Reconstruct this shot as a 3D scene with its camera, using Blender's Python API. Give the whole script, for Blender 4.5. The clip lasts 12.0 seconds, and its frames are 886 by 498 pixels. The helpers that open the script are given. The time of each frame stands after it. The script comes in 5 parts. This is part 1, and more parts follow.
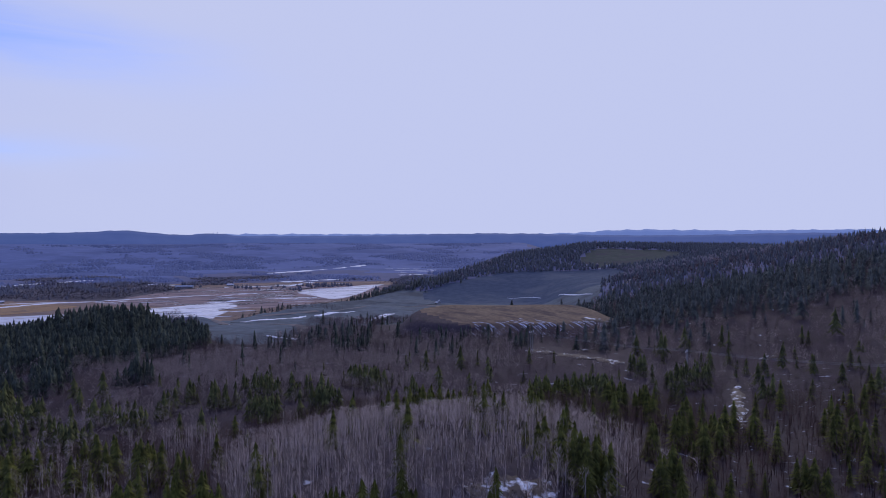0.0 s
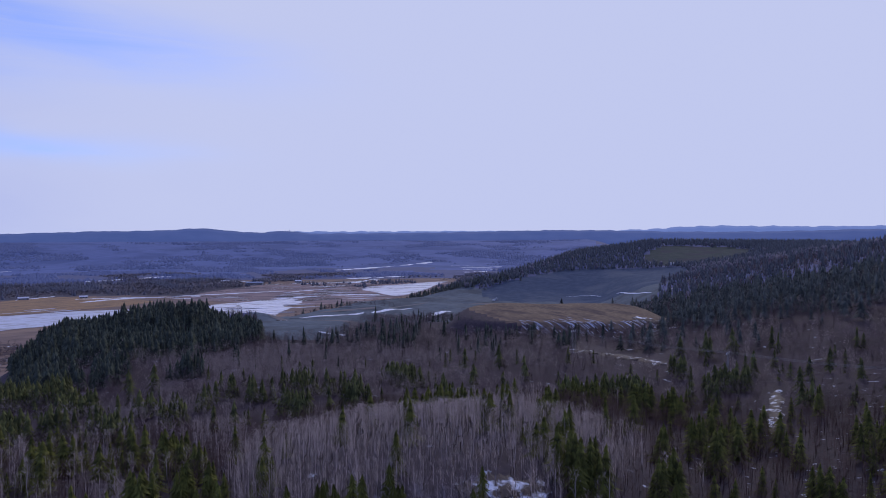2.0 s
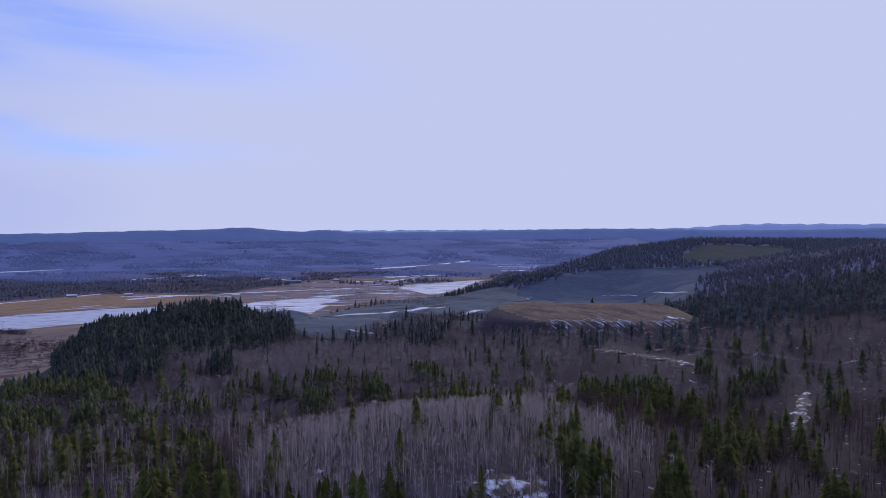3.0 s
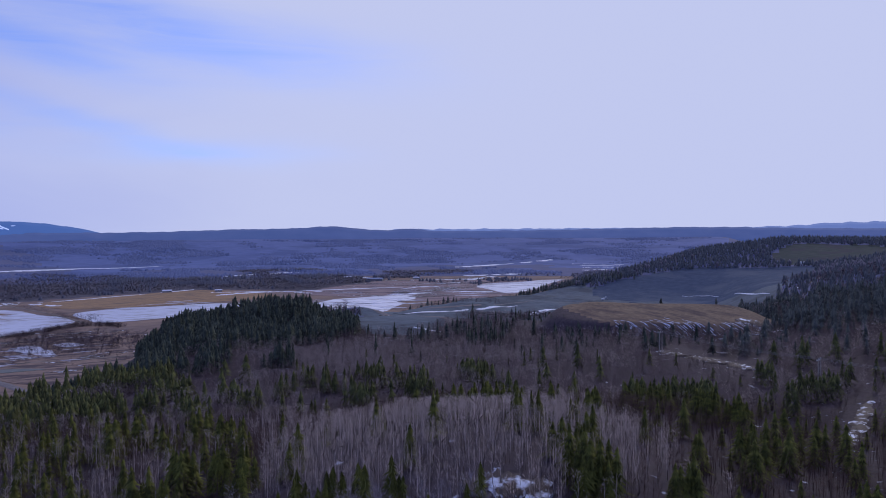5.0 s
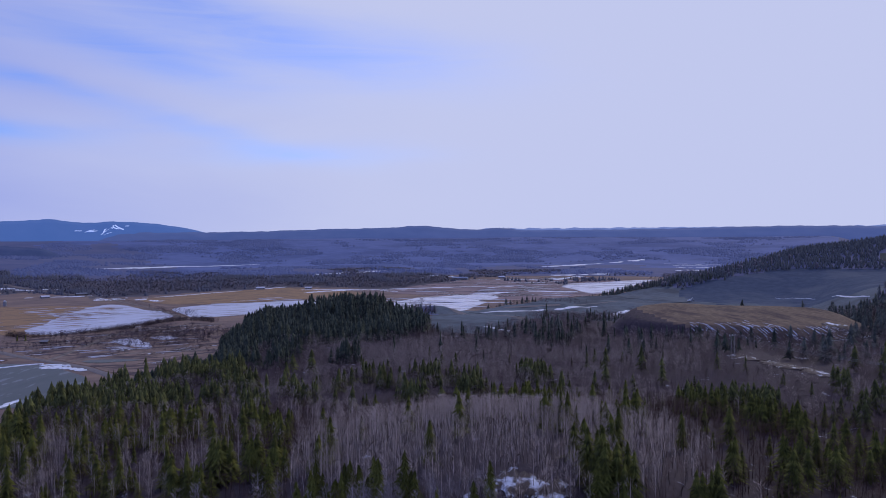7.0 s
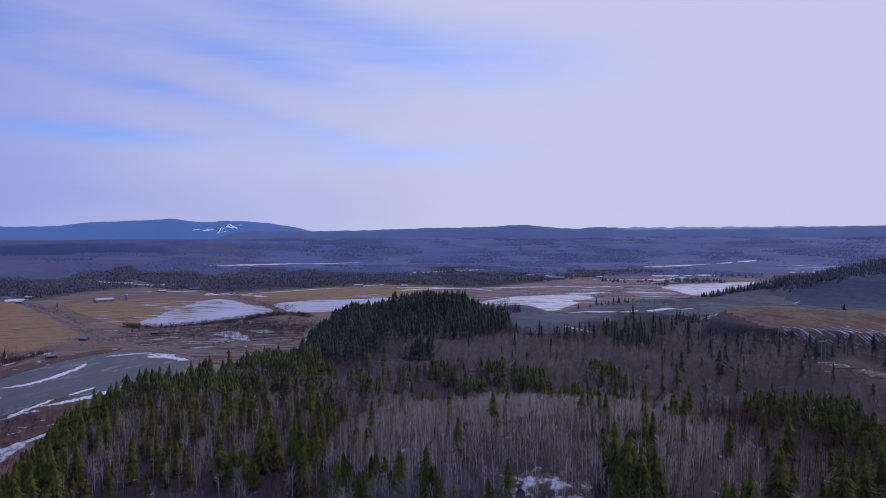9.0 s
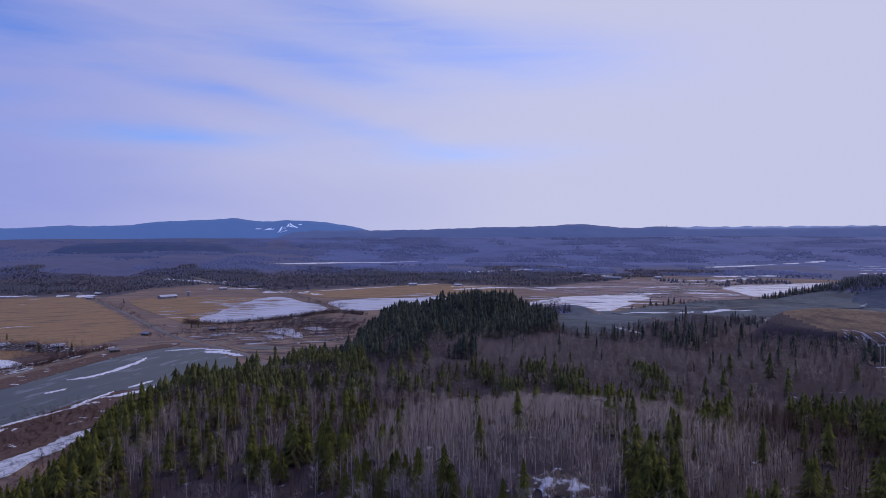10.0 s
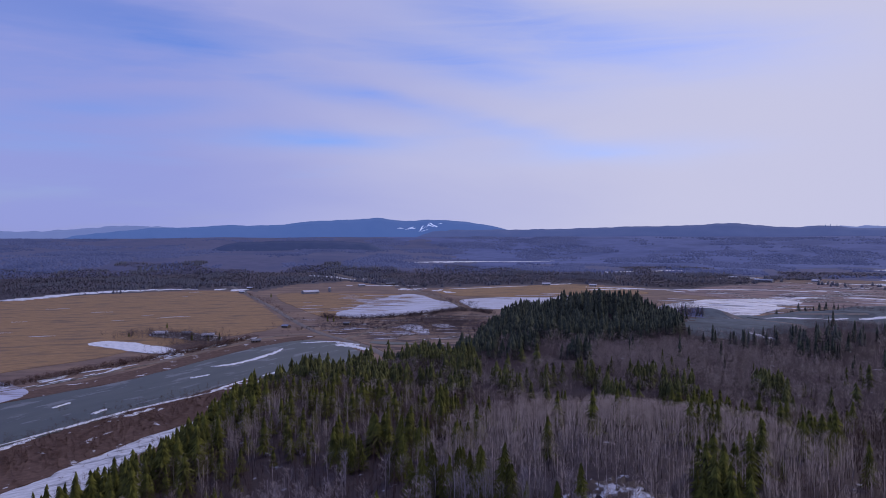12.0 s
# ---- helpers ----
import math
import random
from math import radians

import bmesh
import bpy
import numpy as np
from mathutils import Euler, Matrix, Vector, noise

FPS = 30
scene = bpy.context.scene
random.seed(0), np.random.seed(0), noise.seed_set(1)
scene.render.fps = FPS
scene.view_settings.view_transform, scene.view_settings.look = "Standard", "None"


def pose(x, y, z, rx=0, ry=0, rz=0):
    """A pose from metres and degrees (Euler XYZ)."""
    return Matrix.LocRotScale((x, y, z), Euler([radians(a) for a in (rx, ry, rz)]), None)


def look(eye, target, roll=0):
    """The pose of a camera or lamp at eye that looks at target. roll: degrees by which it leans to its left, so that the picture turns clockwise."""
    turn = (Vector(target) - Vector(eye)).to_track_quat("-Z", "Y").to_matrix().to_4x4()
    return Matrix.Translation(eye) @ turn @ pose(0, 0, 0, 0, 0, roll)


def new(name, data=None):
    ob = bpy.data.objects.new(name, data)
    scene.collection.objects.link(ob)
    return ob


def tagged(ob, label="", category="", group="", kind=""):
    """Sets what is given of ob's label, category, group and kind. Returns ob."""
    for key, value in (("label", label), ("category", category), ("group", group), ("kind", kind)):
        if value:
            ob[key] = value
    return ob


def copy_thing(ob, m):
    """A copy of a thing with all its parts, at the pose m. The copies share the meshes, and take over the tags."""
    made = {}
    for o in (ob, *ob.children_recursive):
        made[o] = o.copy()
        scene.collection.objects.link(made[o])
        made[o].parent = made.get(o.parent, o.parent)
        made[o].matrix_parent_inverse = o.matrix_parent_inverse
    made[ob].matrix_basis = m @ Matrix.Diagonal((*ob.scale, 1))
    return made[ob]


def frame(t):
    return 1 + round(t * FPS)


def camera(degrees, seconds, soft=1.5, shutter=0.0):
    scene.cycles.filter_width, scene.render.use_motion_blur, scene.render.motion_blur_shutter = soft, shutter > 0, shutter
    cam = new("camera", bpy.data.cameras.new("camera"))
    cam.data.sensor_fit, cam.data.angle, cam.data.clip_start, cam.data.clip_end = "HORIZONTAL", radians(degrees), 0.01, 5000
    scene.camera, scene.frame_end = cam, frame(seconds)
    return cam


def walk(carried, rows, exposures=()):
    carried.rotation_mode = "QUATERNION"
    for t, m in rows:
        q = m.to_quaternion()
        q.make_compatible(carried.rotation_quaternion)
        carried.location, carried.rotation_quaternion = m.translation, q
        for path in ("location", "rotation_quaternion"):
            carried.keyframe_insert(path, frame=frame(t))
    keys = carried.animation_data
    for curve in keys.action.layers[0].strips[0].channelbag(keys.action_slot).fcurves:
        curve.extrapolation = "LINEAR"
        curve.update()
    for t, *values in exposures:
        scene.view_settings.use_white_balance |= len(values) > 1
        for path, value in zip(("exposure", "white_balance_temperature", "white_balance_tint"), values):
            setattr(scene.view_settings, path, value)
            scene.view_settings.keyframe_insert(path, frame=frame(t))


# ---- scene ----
cam = camera(63.78, 12.0, soft=0.9)
ROWS = [  # seconds, eye in metres, turn in degrees
    (0.0, 0.10, 0.60, 130.73, 89.131, 0.099, -0.687),
    (0.5, 4.97, -0.18, 131.10, 89.062, 0.118, 0.685),
    (1.0, 9.95, -0.81, 131.44, 88.996, 0.157, 2.092),
    (1.5, 14.90, -1.27, 131.69, 88.943, 0.187, 3.464),
    (2.0, 19.88, -1.57, 131.89, 88.894, 0.229, 4.963),
    (2.5, 24.79, -1.70, 132.05, 88.848, 0.262, 6.539),
    (3.0, 29.81, -1.57, 132.06, 88.805, 0.306, 8.201),
    (5.0, 50.37, 0.41, 132.09, 88.726, 0.315, 15.148),
    (5.5, 55.24, 1.42, 132.05, 88.713, 0.367, 16.870),
    (6.0, 60.07, 2.58, 131.96, 88.722, 0.350, 18.682),
    (6.5, 64.77, 4.00, 131.86, 88.713, 0.364, 20.583),
    (7.0, 69.49, 5.60, 131.75, 88.716, 0.367, 22.574),
    (9.0, 88.11, 13.75, 131.19, 88.696, 0.276, 30.855),
    (9.5, 92.38, 16.25, 131.00, 88.673, 0.254, 33.121),
    (10.0, 96.57, 18.98, 130.87, 88.662, 0.240, 35.519),
    (10.5, 100.50, 22.19, 130.65, 88.662, 0.234, 38.029),
    (11.0, 104.32, 25.43, 130.40, 88.686, 0.209, 40.882),
    (11.5, 107.74, 28.84, 130.25, 88.660, 0.220, 43.827),
    (12.0, 111.21, 32.73, 130.01, 88.655, 0.179, 46.867),
]
walk(cam, [(row[0], pose(*row[1:])) for row in ROWS], [(0.0, 0.02, 6250, 9), (6.0, 0.02, 6250, 9), (9.0, 0.0, 6600, 10.5), (12.0, 0.0, 6900, 12)])

# ---- world, sun ----
SUN_AZ, SUN_EL = 14.0, 38.0
world = bpy.data.worlds.new("sky")
scene.world = world
world.use_nodes = True
wn, wl = world.node_tree.nodes, world.node_tree.links
wn.clear()


def wnode(kind, **values):
    n = wn.new(kind)
    for key, value in values.items():
        n.inputs[key].default_value = value
    return n


w_out = wn.new("ShaderNodeOutputWorld")
w_bg = wn.new("ShaderNodeBackground")
w_sky = wn.new("ShaderNodeTexSky")
w_sky.sky_type, w_sky.sun_disc = "NISHITA", False
w_sky.sun_elevation, w_sky.sun_rotation = radians(SUN_EL), radians(SUN_AZ)
w_sky.air_density, w_sky.dust_density, w_sky.ozone_density = 1.0, 0.6, 3.0
w_dir = wn.new("ShaderNodeTexCoord")
# strength of the clear sky
w_scale = wn.new("ShaderNodeVectorMath")
w_scale.operation = "MULTIPLY"
w_scale.inputs[1].default_value = (0.076, 0.087, 0.158)
wl.new(w_sky.outputs[0], w_scale.inputs[0])
# thin cloud: thick round the sun, in torn streaks away from it
glare = radians(14), radians(16)  # the brightest part of the veil, beside the sun
sun_dir = Vector((math.sin(glare[0]) * math.cos(glare[1]), math.cos(glare[0]) * math.cos(glare[1]), math.sin(glare[1])))
w_dot = wn.new("ShaderNodeVectorMath")
w_dot.operation = "DOT_PRODUCT"
w_dot.inputs[1].default_value = sun_dir
wl.new(w_dir.outputs["Generated"], w_dot.inputs[0])
w_near = wnode("ShaderNodeMapRange", **{"From Min": 0.05, "From Max": 0.78, "To Min": 0.0, "To Max": 1.0})
w_near.interpolation_type = "SMOOTHSTEP"
w_map2 = wn.new("ShaderNodeMapping")
w_map2.inputs["Scale"].default_value = (1.0, 1.0, 3.5)
w_map2.inputs["Rotation"].default_value = (0.0, 0.25, 0.3)
wl.new(w_dir.outputs["Generated"], w_map2.inputs[0])
w_torn = wnode("ShaderNodeTexNoise", Scale=2.2, Detail=4.0, Roughness=0.5, Distortion=0.4)
wl.new(w_map2.outputs[0], w_torn.inputs["Vector"])
w_off = wn.new("ShaderNodeMath")
w_off.operation = "MULTIPLY_ADD"
w_off.inputs[1].default_value, w_off.inputs[2].default_value = 0.4, -0.2
wl.new(w_torn.outputs["Fac"], w_off.inputs[0])
w_sum = wn.new("ShaderNodeMath")
w_sum.operation = "ADD"
wl.new(w_dot.outputs["Value"], w_sum.inputs[0])
wl.new(w_off.outputs[0], w_sum.inputs[1])
wl.new(w_sum.outputs[0], w_near.inputs[0])
w_map = wn.new("ShaderNodeMapping")
w_map.inputs["Scale"].default_value = (1.1, 1.1, 9.0)
w_map.inputs["Rotation"].default_value = (0.12, -0.1, 0.5)
wl.new(w_dir.outputs["Generated"], w_map.inputs[0])
w_noise = wnode("ShaderNodeTexNoise", Scale=2.0, Detail=6.0, Roughness=0.55, Distortion=0.25)
wl.new(w_map.outputs[0], w_noise.inputs["Vector"])
w_streak = wnode("ShaderNodeMapRange", **{"From Min": 0.3, "From Max": 0.6, "To Min": 0.4, "To Max": 0.95})
w_streak.interpolation_type = "SMOOTHSTEP"
wl.new(w_noise.outputs["Fac"], w_streak.inputs[0])
# paler towards the horizon
w_sep = wn.new("ShaderNodeSeparateXYZ")
wl.new(w_dir.outputs["Generated"], w_sep.inputs[0])
w_low = wnode("ShaderNodeMapRange", **{"From Min": 0.0, "From Max": 0.2, "To Min": 0.85, "To Max": 0.0})
wl.new(w_sep.outputs["Z"], w_low.inputs[0])
w_max = wn.new("ShaderNodeMath")
w_max.operation = "MAXIMUM"
wl.new(w_streak.outputs[0], w_max.inputs[0])
wl.new(w_low.outputs[0], w_max.inputs[1])
w_add = wn.new("ShaderNodeMath")
w_add.operation, w_add.use_clamp = "ADD", True
wl.new(w_max.outputs[0], w_add.inputs[0])
wl.new(w_near.outputs[0], w_add.inputs[1])
# blue openings in the cloud: azimuth, height, half length, half depth, tilt, how clear
w_az = wn.new("ShaderNodeMath")
w_az.operation = "ARCTAN2"
wl.new(w_sep.outputs["X"], w_az.inputs[0])
wl.new(w_sep.outputs["Y"], w_az.inputs[1])
w_el = wn.new("ShaderNodeMath")
w_el.operation = "ARCSINE"
wl.new(w_sep.outputs["Z"], w_el.inputs[0])


def wmath(kind, a, b=None, c=None):
    n = wn.new("ShaderNodeMath")
    n.operation = kind
    for k, v in enumerate((a, b, c)):
        if v is not None:
            if isinstance(v, (int, float)):
                n.inputs[k].default_value = v
            else:
                wl.new(v, n.inputs[k])
    return n.outputs[0]


# the openings' edges are torn by two sizes of noise
w_wisp = wnode("ShaderNodeTexNoise", Scale=5.0, Detail=5.0, Roughness=0.6, Distortion=0.6)
wl.new(w_map.outputs[0], w_wisp.inputs["Vector"])
w_shift = wmath("MULTIPLY_ADD", w_torn.outputs["Fac"], 0.14, -0.07)
w_clear = None
for az_, el_, long_, deep_, tilt_, much in ((-57, 7.4, 8, 0.7, 0.0, 0.9), (-47, 13.2, 9, 1.4, -0.2, 0.6), (-33, 14, 12, 2.2, -0.08, 0.55), (-34, 6.2, 8, 0.9, 0.0, 0.35), (-41, 7.8, 8, 0.8, -0.2, 0.4), (-66, 14, 7, 1.5, -0.2, 0.5), (-72, 9, 8, 0.8, 0.1, 0.5), (-54, 10.5, 6, 0.6, -0.15, 0.5), (-44, 17, 8, 1.8, -0.1, 0.5)):
    u = wmath("MULTIPLY", wmath("SUBTRACT", wmath("ADD", w_az.outputs[0], w_shift), radians(az_)), 1 / radians(long_))
    lift_ = wmath("MULTIPLY_ADD", wmath("SUBTRACT", w_az.outputs[0], radians(az_)), -tilt_, wmath("ADD", w_el.outputs[0], wmath("MULTIPLY_ADD", w_shift, 0.35, -radians(el_))))
    v = wmath("MULTIPLY", lift_, 1 / radians(deep_))
    far_ = wmath("ADD", wmath("MULTIPLY", u, u), wmath("MULTIPLY", v, v))
    g = wmath("MULTIPLY", wmath("EXPONENT", wmath("MULTIPLY", far_, -1.0)), much)
    w_clear = g if w_clear is None else wmath("ADD", w_clear, g)
w_clear = wmath("MULTIPLY", w_clear, wmath("MULTIPLY_ADD", w_wisp.outputs["Fac"], 1.5, 0.2))
w_left = wn.new("ShaderNodeMath")
w_left.operation, w_left.use_clamp = "SUBTRACT", True
wl.new(w_add.outputs[0], w_left.inputs[0])
wl.new(w_clear, w_left.inputs[1])
# cloud colour: brighter near the sun
w_cloud = wn.new("ShaderNodeMix")
w_cloud.data_type = "RGBA"
w_cloud.inputs["A"].default_value = (0.28, 0.335, 0.75, 1)
w_cloud.inputs["B"].default_value = (0.54, 0.571, 0.815, 1)
wl.new(w_near.outputs[0], w_cloud.inputs["Factor"])
w_mix = wn.new("ShaderNodeMix")
w_mix.data_type = "RGBA"
wl.new(w_left.outputs[0], w_mix.inputs["Factor"])
wl.new(w_scale.outputs[0], w_mix.inputs["A"])
wl.new(w_cloud.outputs["Result"], w_mix.inputs["B"])
wl.new(w_mix.outputs["Result"], w_bg.inputs["Color"])
wl.new(w_bg.outputs[0], w_out.inputs[0])

sun = new("sun", bpy.data.lights.new("sun", "SUN"))
sun.data.energy, sun.data.angle, sun.data.color = 0.8, radians(12), (1.0, 0.87, 0.7)
sun.matrix_world = look((0, 0, 0), (-math.sin(radians(SUN_AZ)) * math.cos(radians(SUN_EL)), -math.cos(radians(SUN_AZ)) * math.cos(radians(SUN_EL)), -math.sin(radians(SUN_EL))))


# ---- materials ----
def surface(name, a, b, size=1.0, rough=0.9, c=None, size_c=30.0, at_c=(0.5, 0.62), bump=0.0, vary=0.0, by="island", stretch=(1, 1, 1), metal=0.0, glow=None, detail=4.0, gloss=None, lie=None, long=1.0):
    """Colours a and b mixed by grain of the given size in metres; c in patches of size_c; vary: lightness by piece; lie, long: the way in degrees that the grain is drawn out, and how far."""
    m = bpy.data.materials.new(name)
    m.use_nodes = True
    nt = m.node_tree
    n, l = nt.nodes, nt.links
    bsdf = n["Principled BSDF"]
    bsdf.inputs["Roughness"].default_value, bsdf.inputs["Metallic"].default_value = rough, metal
    bsdf.inputs["Specular IOR Level"].default_value = (0.25 if rough > 0.4 else 0.5) if gloss is None else gloss
    geo = n.new("ShaderNodeNewGeometry")
    mp = n.new("ShaderNodeMapping")
    mp.inputs["Scale"].default_value = stretch
    if lie is not None:
        mp.vector_type = "TEXTURE"
        mp.inputs["Rotation"].default_value, mp.inputs["Scale"].default_value = (0, 0, radians(lie)), (long, 1, 1)
    l.new(geo.outputs["Position"], mp.inputs[0])
    tex = n.new("ShaderNodeTexNoise")
    tex.inputs["Scale"].default_value, tex.inputs["Detail"].default_value, tex.inputs["Roughness"].default_value = 1.0 / size, detail, 0.6
    l.new(mp.outputs[0], tex.inputs["Vector"])
    mr = n.new("ShaderNodeMapRange")
    mr.inputs["From Min"].default_value, mr.inputs["From Max"].default_value = 0.32, 0.68
    l.new(tex.outputs["Fac"], mr.inputs[0])
    mix = n.new("ShaderNodeMix")
    mix.data_type = "RGBA"
    mix.inputs["A"].default_value, mix.inputs["B"].default_value = (*a, 1), (*b, 1)
    l.new(mr.outputs[0], mix.inputs["Factor"])
    colour = mix.outputs["Result"]
    if c:
        tex2 = n.new("ShaderNodeTexNoise")
        tex2.inputs["Scale"].default_value, tex2.inputs["Detail"].default_value, tex2.inputs["Roughness"].default_value = 1.0 / size_c, 6.0, 0.62
        l.new(mp.outputs[0], tex2.inputs["Vector"])
        mr2 = n.new("ShaderNodeMapRange")
        mr2.inputs["From Min"].default_value, mr2.inputs["From Max"].default_value = at_c
        l.new(tex2.outputs["Fac"], mr2.inputs[0])
        mix2 = n.new("ShaderNodeMix")
        mix2.data_type = "RGBA"
        mix2.inputs["B"].default_value = (*c, 1)
        l.new(colour, mix2.inputs["A"])
        l.new(mr2.outputs[0], mix2.inputs["Factor"])
        colour = mix2.outputs["Result"]
    if vary:
        rnd = n.new("ShaderNodeObjectInfo").outputs["Random"] if by == "object" else geo.outputs["Random Per Island"]
        mr3 = n.new("ShaderNodeMapRange")
        mr3.inputs["To Min"].default_value, mr3.inputs["To Max"].default_value = 1.0 - vary, 1.0 + vary
        l.new(rnd, mr3.inputs[0])
        hsv = n.new("ShaderNodeHueSaturation")
        l.new(mr3.outputs[0], hsv.inputs["Value"])
        l.new(colour, hsv.inputs["Color"])
        colour = hsv.outputs["Color"]
    l.new(colour, bsdf.inputs["Base Color"])
    if bump:
        bp = n.new("ShaderNodeBump")
        bp.inputs["Strength"].default_value, bp.inputs["Distance"].default_value = 0.6, bump
        l.new(tex.outputs["Fac"], bp.inputs["Height"])
        l.new(bp.outputs[0], bsdf.inputs["Normal"])
    if glow:
        bsdf.inputs["Emission Color"].default_value, bsdf.inputs["Emission Strength"].default_value = (*glow, 1), 1.0
    return m


M_FLOOR = surface("forest floor", (0.05, 0.038, 0.043), (0.08, 0.06, 0.064), 2.5, c=(0.5, 0.52, 0.6), size_c=9, at_c=(0.66, 0.7), bump=0.4)
M_FLOOR_SNOW = surface("forest floor with patches of snow", (0.045, 0.034, 0.037), (0.075, 0.057, 0.058), 2.5, c=(0.5, 0.52, 0.6), size_c=4.5, at_c=(0.625, 0.69), bump=0.4)
M_VALLEY = surface("valley floor", (0.115, 0.08, 0.072), (0.215, 0.15, 0.125), 8, c=(0.25, 0.172, 0.125), size_c=40, at_c=(0.48, 0.62), bump=0.5, lie=45, long=3)
M_GRAVEL = surface("dug gravel", (0.07, 0.088, 0.115), (0.105, 0.13, 0.155), 9, c=(0.05, 0.062, 0.08), size_c=60, at_c=(0.45, 0.6), bump=0.5)
# Slope colour is lifted towards blue, carrying the haze in front of it.
M_SLOPE = surface("scraped slope", (0.052, 0.07, 0.11), (0.074, 0.096, 0.14), 12, c=(0.095, 0.112, 0.146), size_c=70, at_c=(0.5, 0.65), bump=0.6, stretch=(1, 1, 4), gloss=0.04)
M_MOUND = surface("dry grass mound", (0.12, 0.083, 0.058), (0.24, 0.17, 0.11), 1.5, c=(0.085, 0.06, 0.055), size_c=9, at_c=(0.46, 0.66), bump=0.5, lie=-28, long=3)
M_CLEARING = surface("mossy clearing", (0.058, 0.068, 0.062), (0.08, 0.09, 0.08), 14, c=(0.07, 0.066, 0.074), size_c=50, bump=0.4, gloss=0.03)
M_FIELD = surface("dry stubble field", (0.215, 0.132, 0.07), (0.345, 0.216, 0.112), 3, c=(0.155, 0.105, 0.075), size_c=16, at_c=(0.5, 0.64), bump=0.15, detail=7.0, lie=60, long=4)
M_SNOW = surface("old snow", (0.55, 0.58, 0.66), (0.78, 0.8, 0.86), 5, rough=0.6, c=(0.3, 0.27, 0.26), size_c=16, at_c=(0.62, 0.7), bump=0.15)
M_ICE = surface("lake ice", (0.33, 0.335, 0.44), (0.52, 0.525, 0.63), 6, rough=0.35, c=(0.19, 0.15, 0.145), size_c=13, at_c=(0.53, 0.6), lie=46, long=4.5, bump=0.03)
M_WATER = surface("river water", (0.055, 0.066, 0.06), (0.078, 0.09, 0.08), 14, rough=0.5, c=(0.15, 0.16, 0.168), size_c=15, at_c=(0.57, 0.6), lie=110, long=3.5, bump=0.05)
M_ROAD = surface("worn road", (0.13, 0.115, 0.115), (0.2, 0.18, 0.175), 3, bump=0.05)
M_MUD = surface("river bank", (0.078, 0.044, 0.036), (0.138, 0.086, 0.066), 4, c=(0.6, 0.62, 0.68), size_c=15, at_c=(0.61, 0.65), bump=0.2)
M_NEEDLE = surface("spruce needles", (0.052, 0.058, 0.013), (0.138, 0.138, 0.025), 1.2, vary=0.5)
M_NEEDLE_OB = surface("spruce needles near", (0.056, 0.062, 0.013), (0.15, 0.15, 0.026), 0.7, vary=0.45, by="object")
M_BARK = surface("spruce bark", (0.05, 0.04, 0.035), (0.1, 0.08, 0.065), 0.4, bump=0.03)
M_ASPEN = surface("aspen bark and twigs", (0.28, 0.236, 0.234), (0.43, 0.365, 0.358), 2.5, vary=0.14)
M_ASPEN_OB = surface("near aspen bark and twigs", (0.28, 0.236, 0.234), (0.43, 0.365, 0.358), 1.5, vary=0.25, by="object")
M_ASPEN_MID = surface("slope aspen twigs", (0.21, 0.177, 0.186), (0.31, 0.262, 0.272), 5.0, vary=0.04)
M_TWIG = surface("bare twigs", (0.086, 0.063, 0.08), (0.138, 0.103, 0.127), 5.0, c=(0.052, 0.037, 0.046), size_c=34, at_c=(0.45, 0.62), vary=0.04)
M_BRUSHY = surface("dark brushy twigs", (0.052, 0.032, 0.034), (0.09, 0.057, 0.058), 2.5, c=(0.042, 0.023, 0.022), size_c=35, at_c=(0.46, 0.6), vary=0.14)
M_BUSH = surface("bare willow brush", (0.09, 0.05, 0.044), (0.155, 0.09, 0.076), 1.5, vary=0.3)
# Valley trees: base colours paled and blued to stand in for haze.
M_FAR_CONIFER_HAZE = surface("far conifer wood tinted for haze", (0.08, 0.085, 0.11), (0.108, 0.113, 0.142), 20, vary=0.06)
M_FAR_WOOD_HAZE = surface("far leafless wood tinted for haze", (0.145, 0.132, 0.16), (0.195, 0.177, 0.21), 20, c=(0.112, 0.105, 0.136), size_c=120, at_c=(0.44, 0.58), vary=0.04)
# Blue emission in these four stands in for the haze over distant hills.
M_HILL_HAZE = surface("distant wooded hill with painted haze", (0.03, 0.035, 0.06), (0.045, 0.05, 0.08), 160, c=(0.02, 0.03, 0.06), size_c=500, glow=(0.046, 0.072, 0.215), stretch=(1, 1, 3))
M_HILL_FAR_HAZE = surface("far range with painted pale haze", (0.05, 0.06, 0.1), (0.06, 0.07, 0.12), 200, glow=(0.105, 0.155, 0.38))
M_MOUNTAIN_HAZE = surface("distant mountain with painted haze", (0.03, 0.035, 0.06), (0.04, 0.045, 0.075), 160, glow=(0.047, 0.105, 0.33))
M_PLATEAU_HAZE = surface("far spruce plateau with painted haze", (0.026, 0.036, 0.07), (0.038, 0.05, 0.092), 60, c=(0.05, 0.058, 0.1), size_c=200, at_c=(0.56, 0.7), glow=(0.012, 0.021, 0.072), stretch=(1, 1, 3))
M_VALLEY_WOOD = surface("valley wood floor", (0.07, 0.062, 0.078), (0.11, 0.097, 0.115), 14, c=(0.055, 0.052, 0.07), size_c=60, bump=0.4)
# Far ground: bluish base colour and faint emission in place of haze.
M_FARLAND_HAZE = surface("far land with painted haze", (0.055, 0.07, 0.155), (0.082, 0.1, 0.2), 45, c=(0.038, 0.051, 0.118), size_c=300, at_c=(0.48, 0.6), glow=(0.015, 0.024, 0.088), stretch=(1, 1, 3))
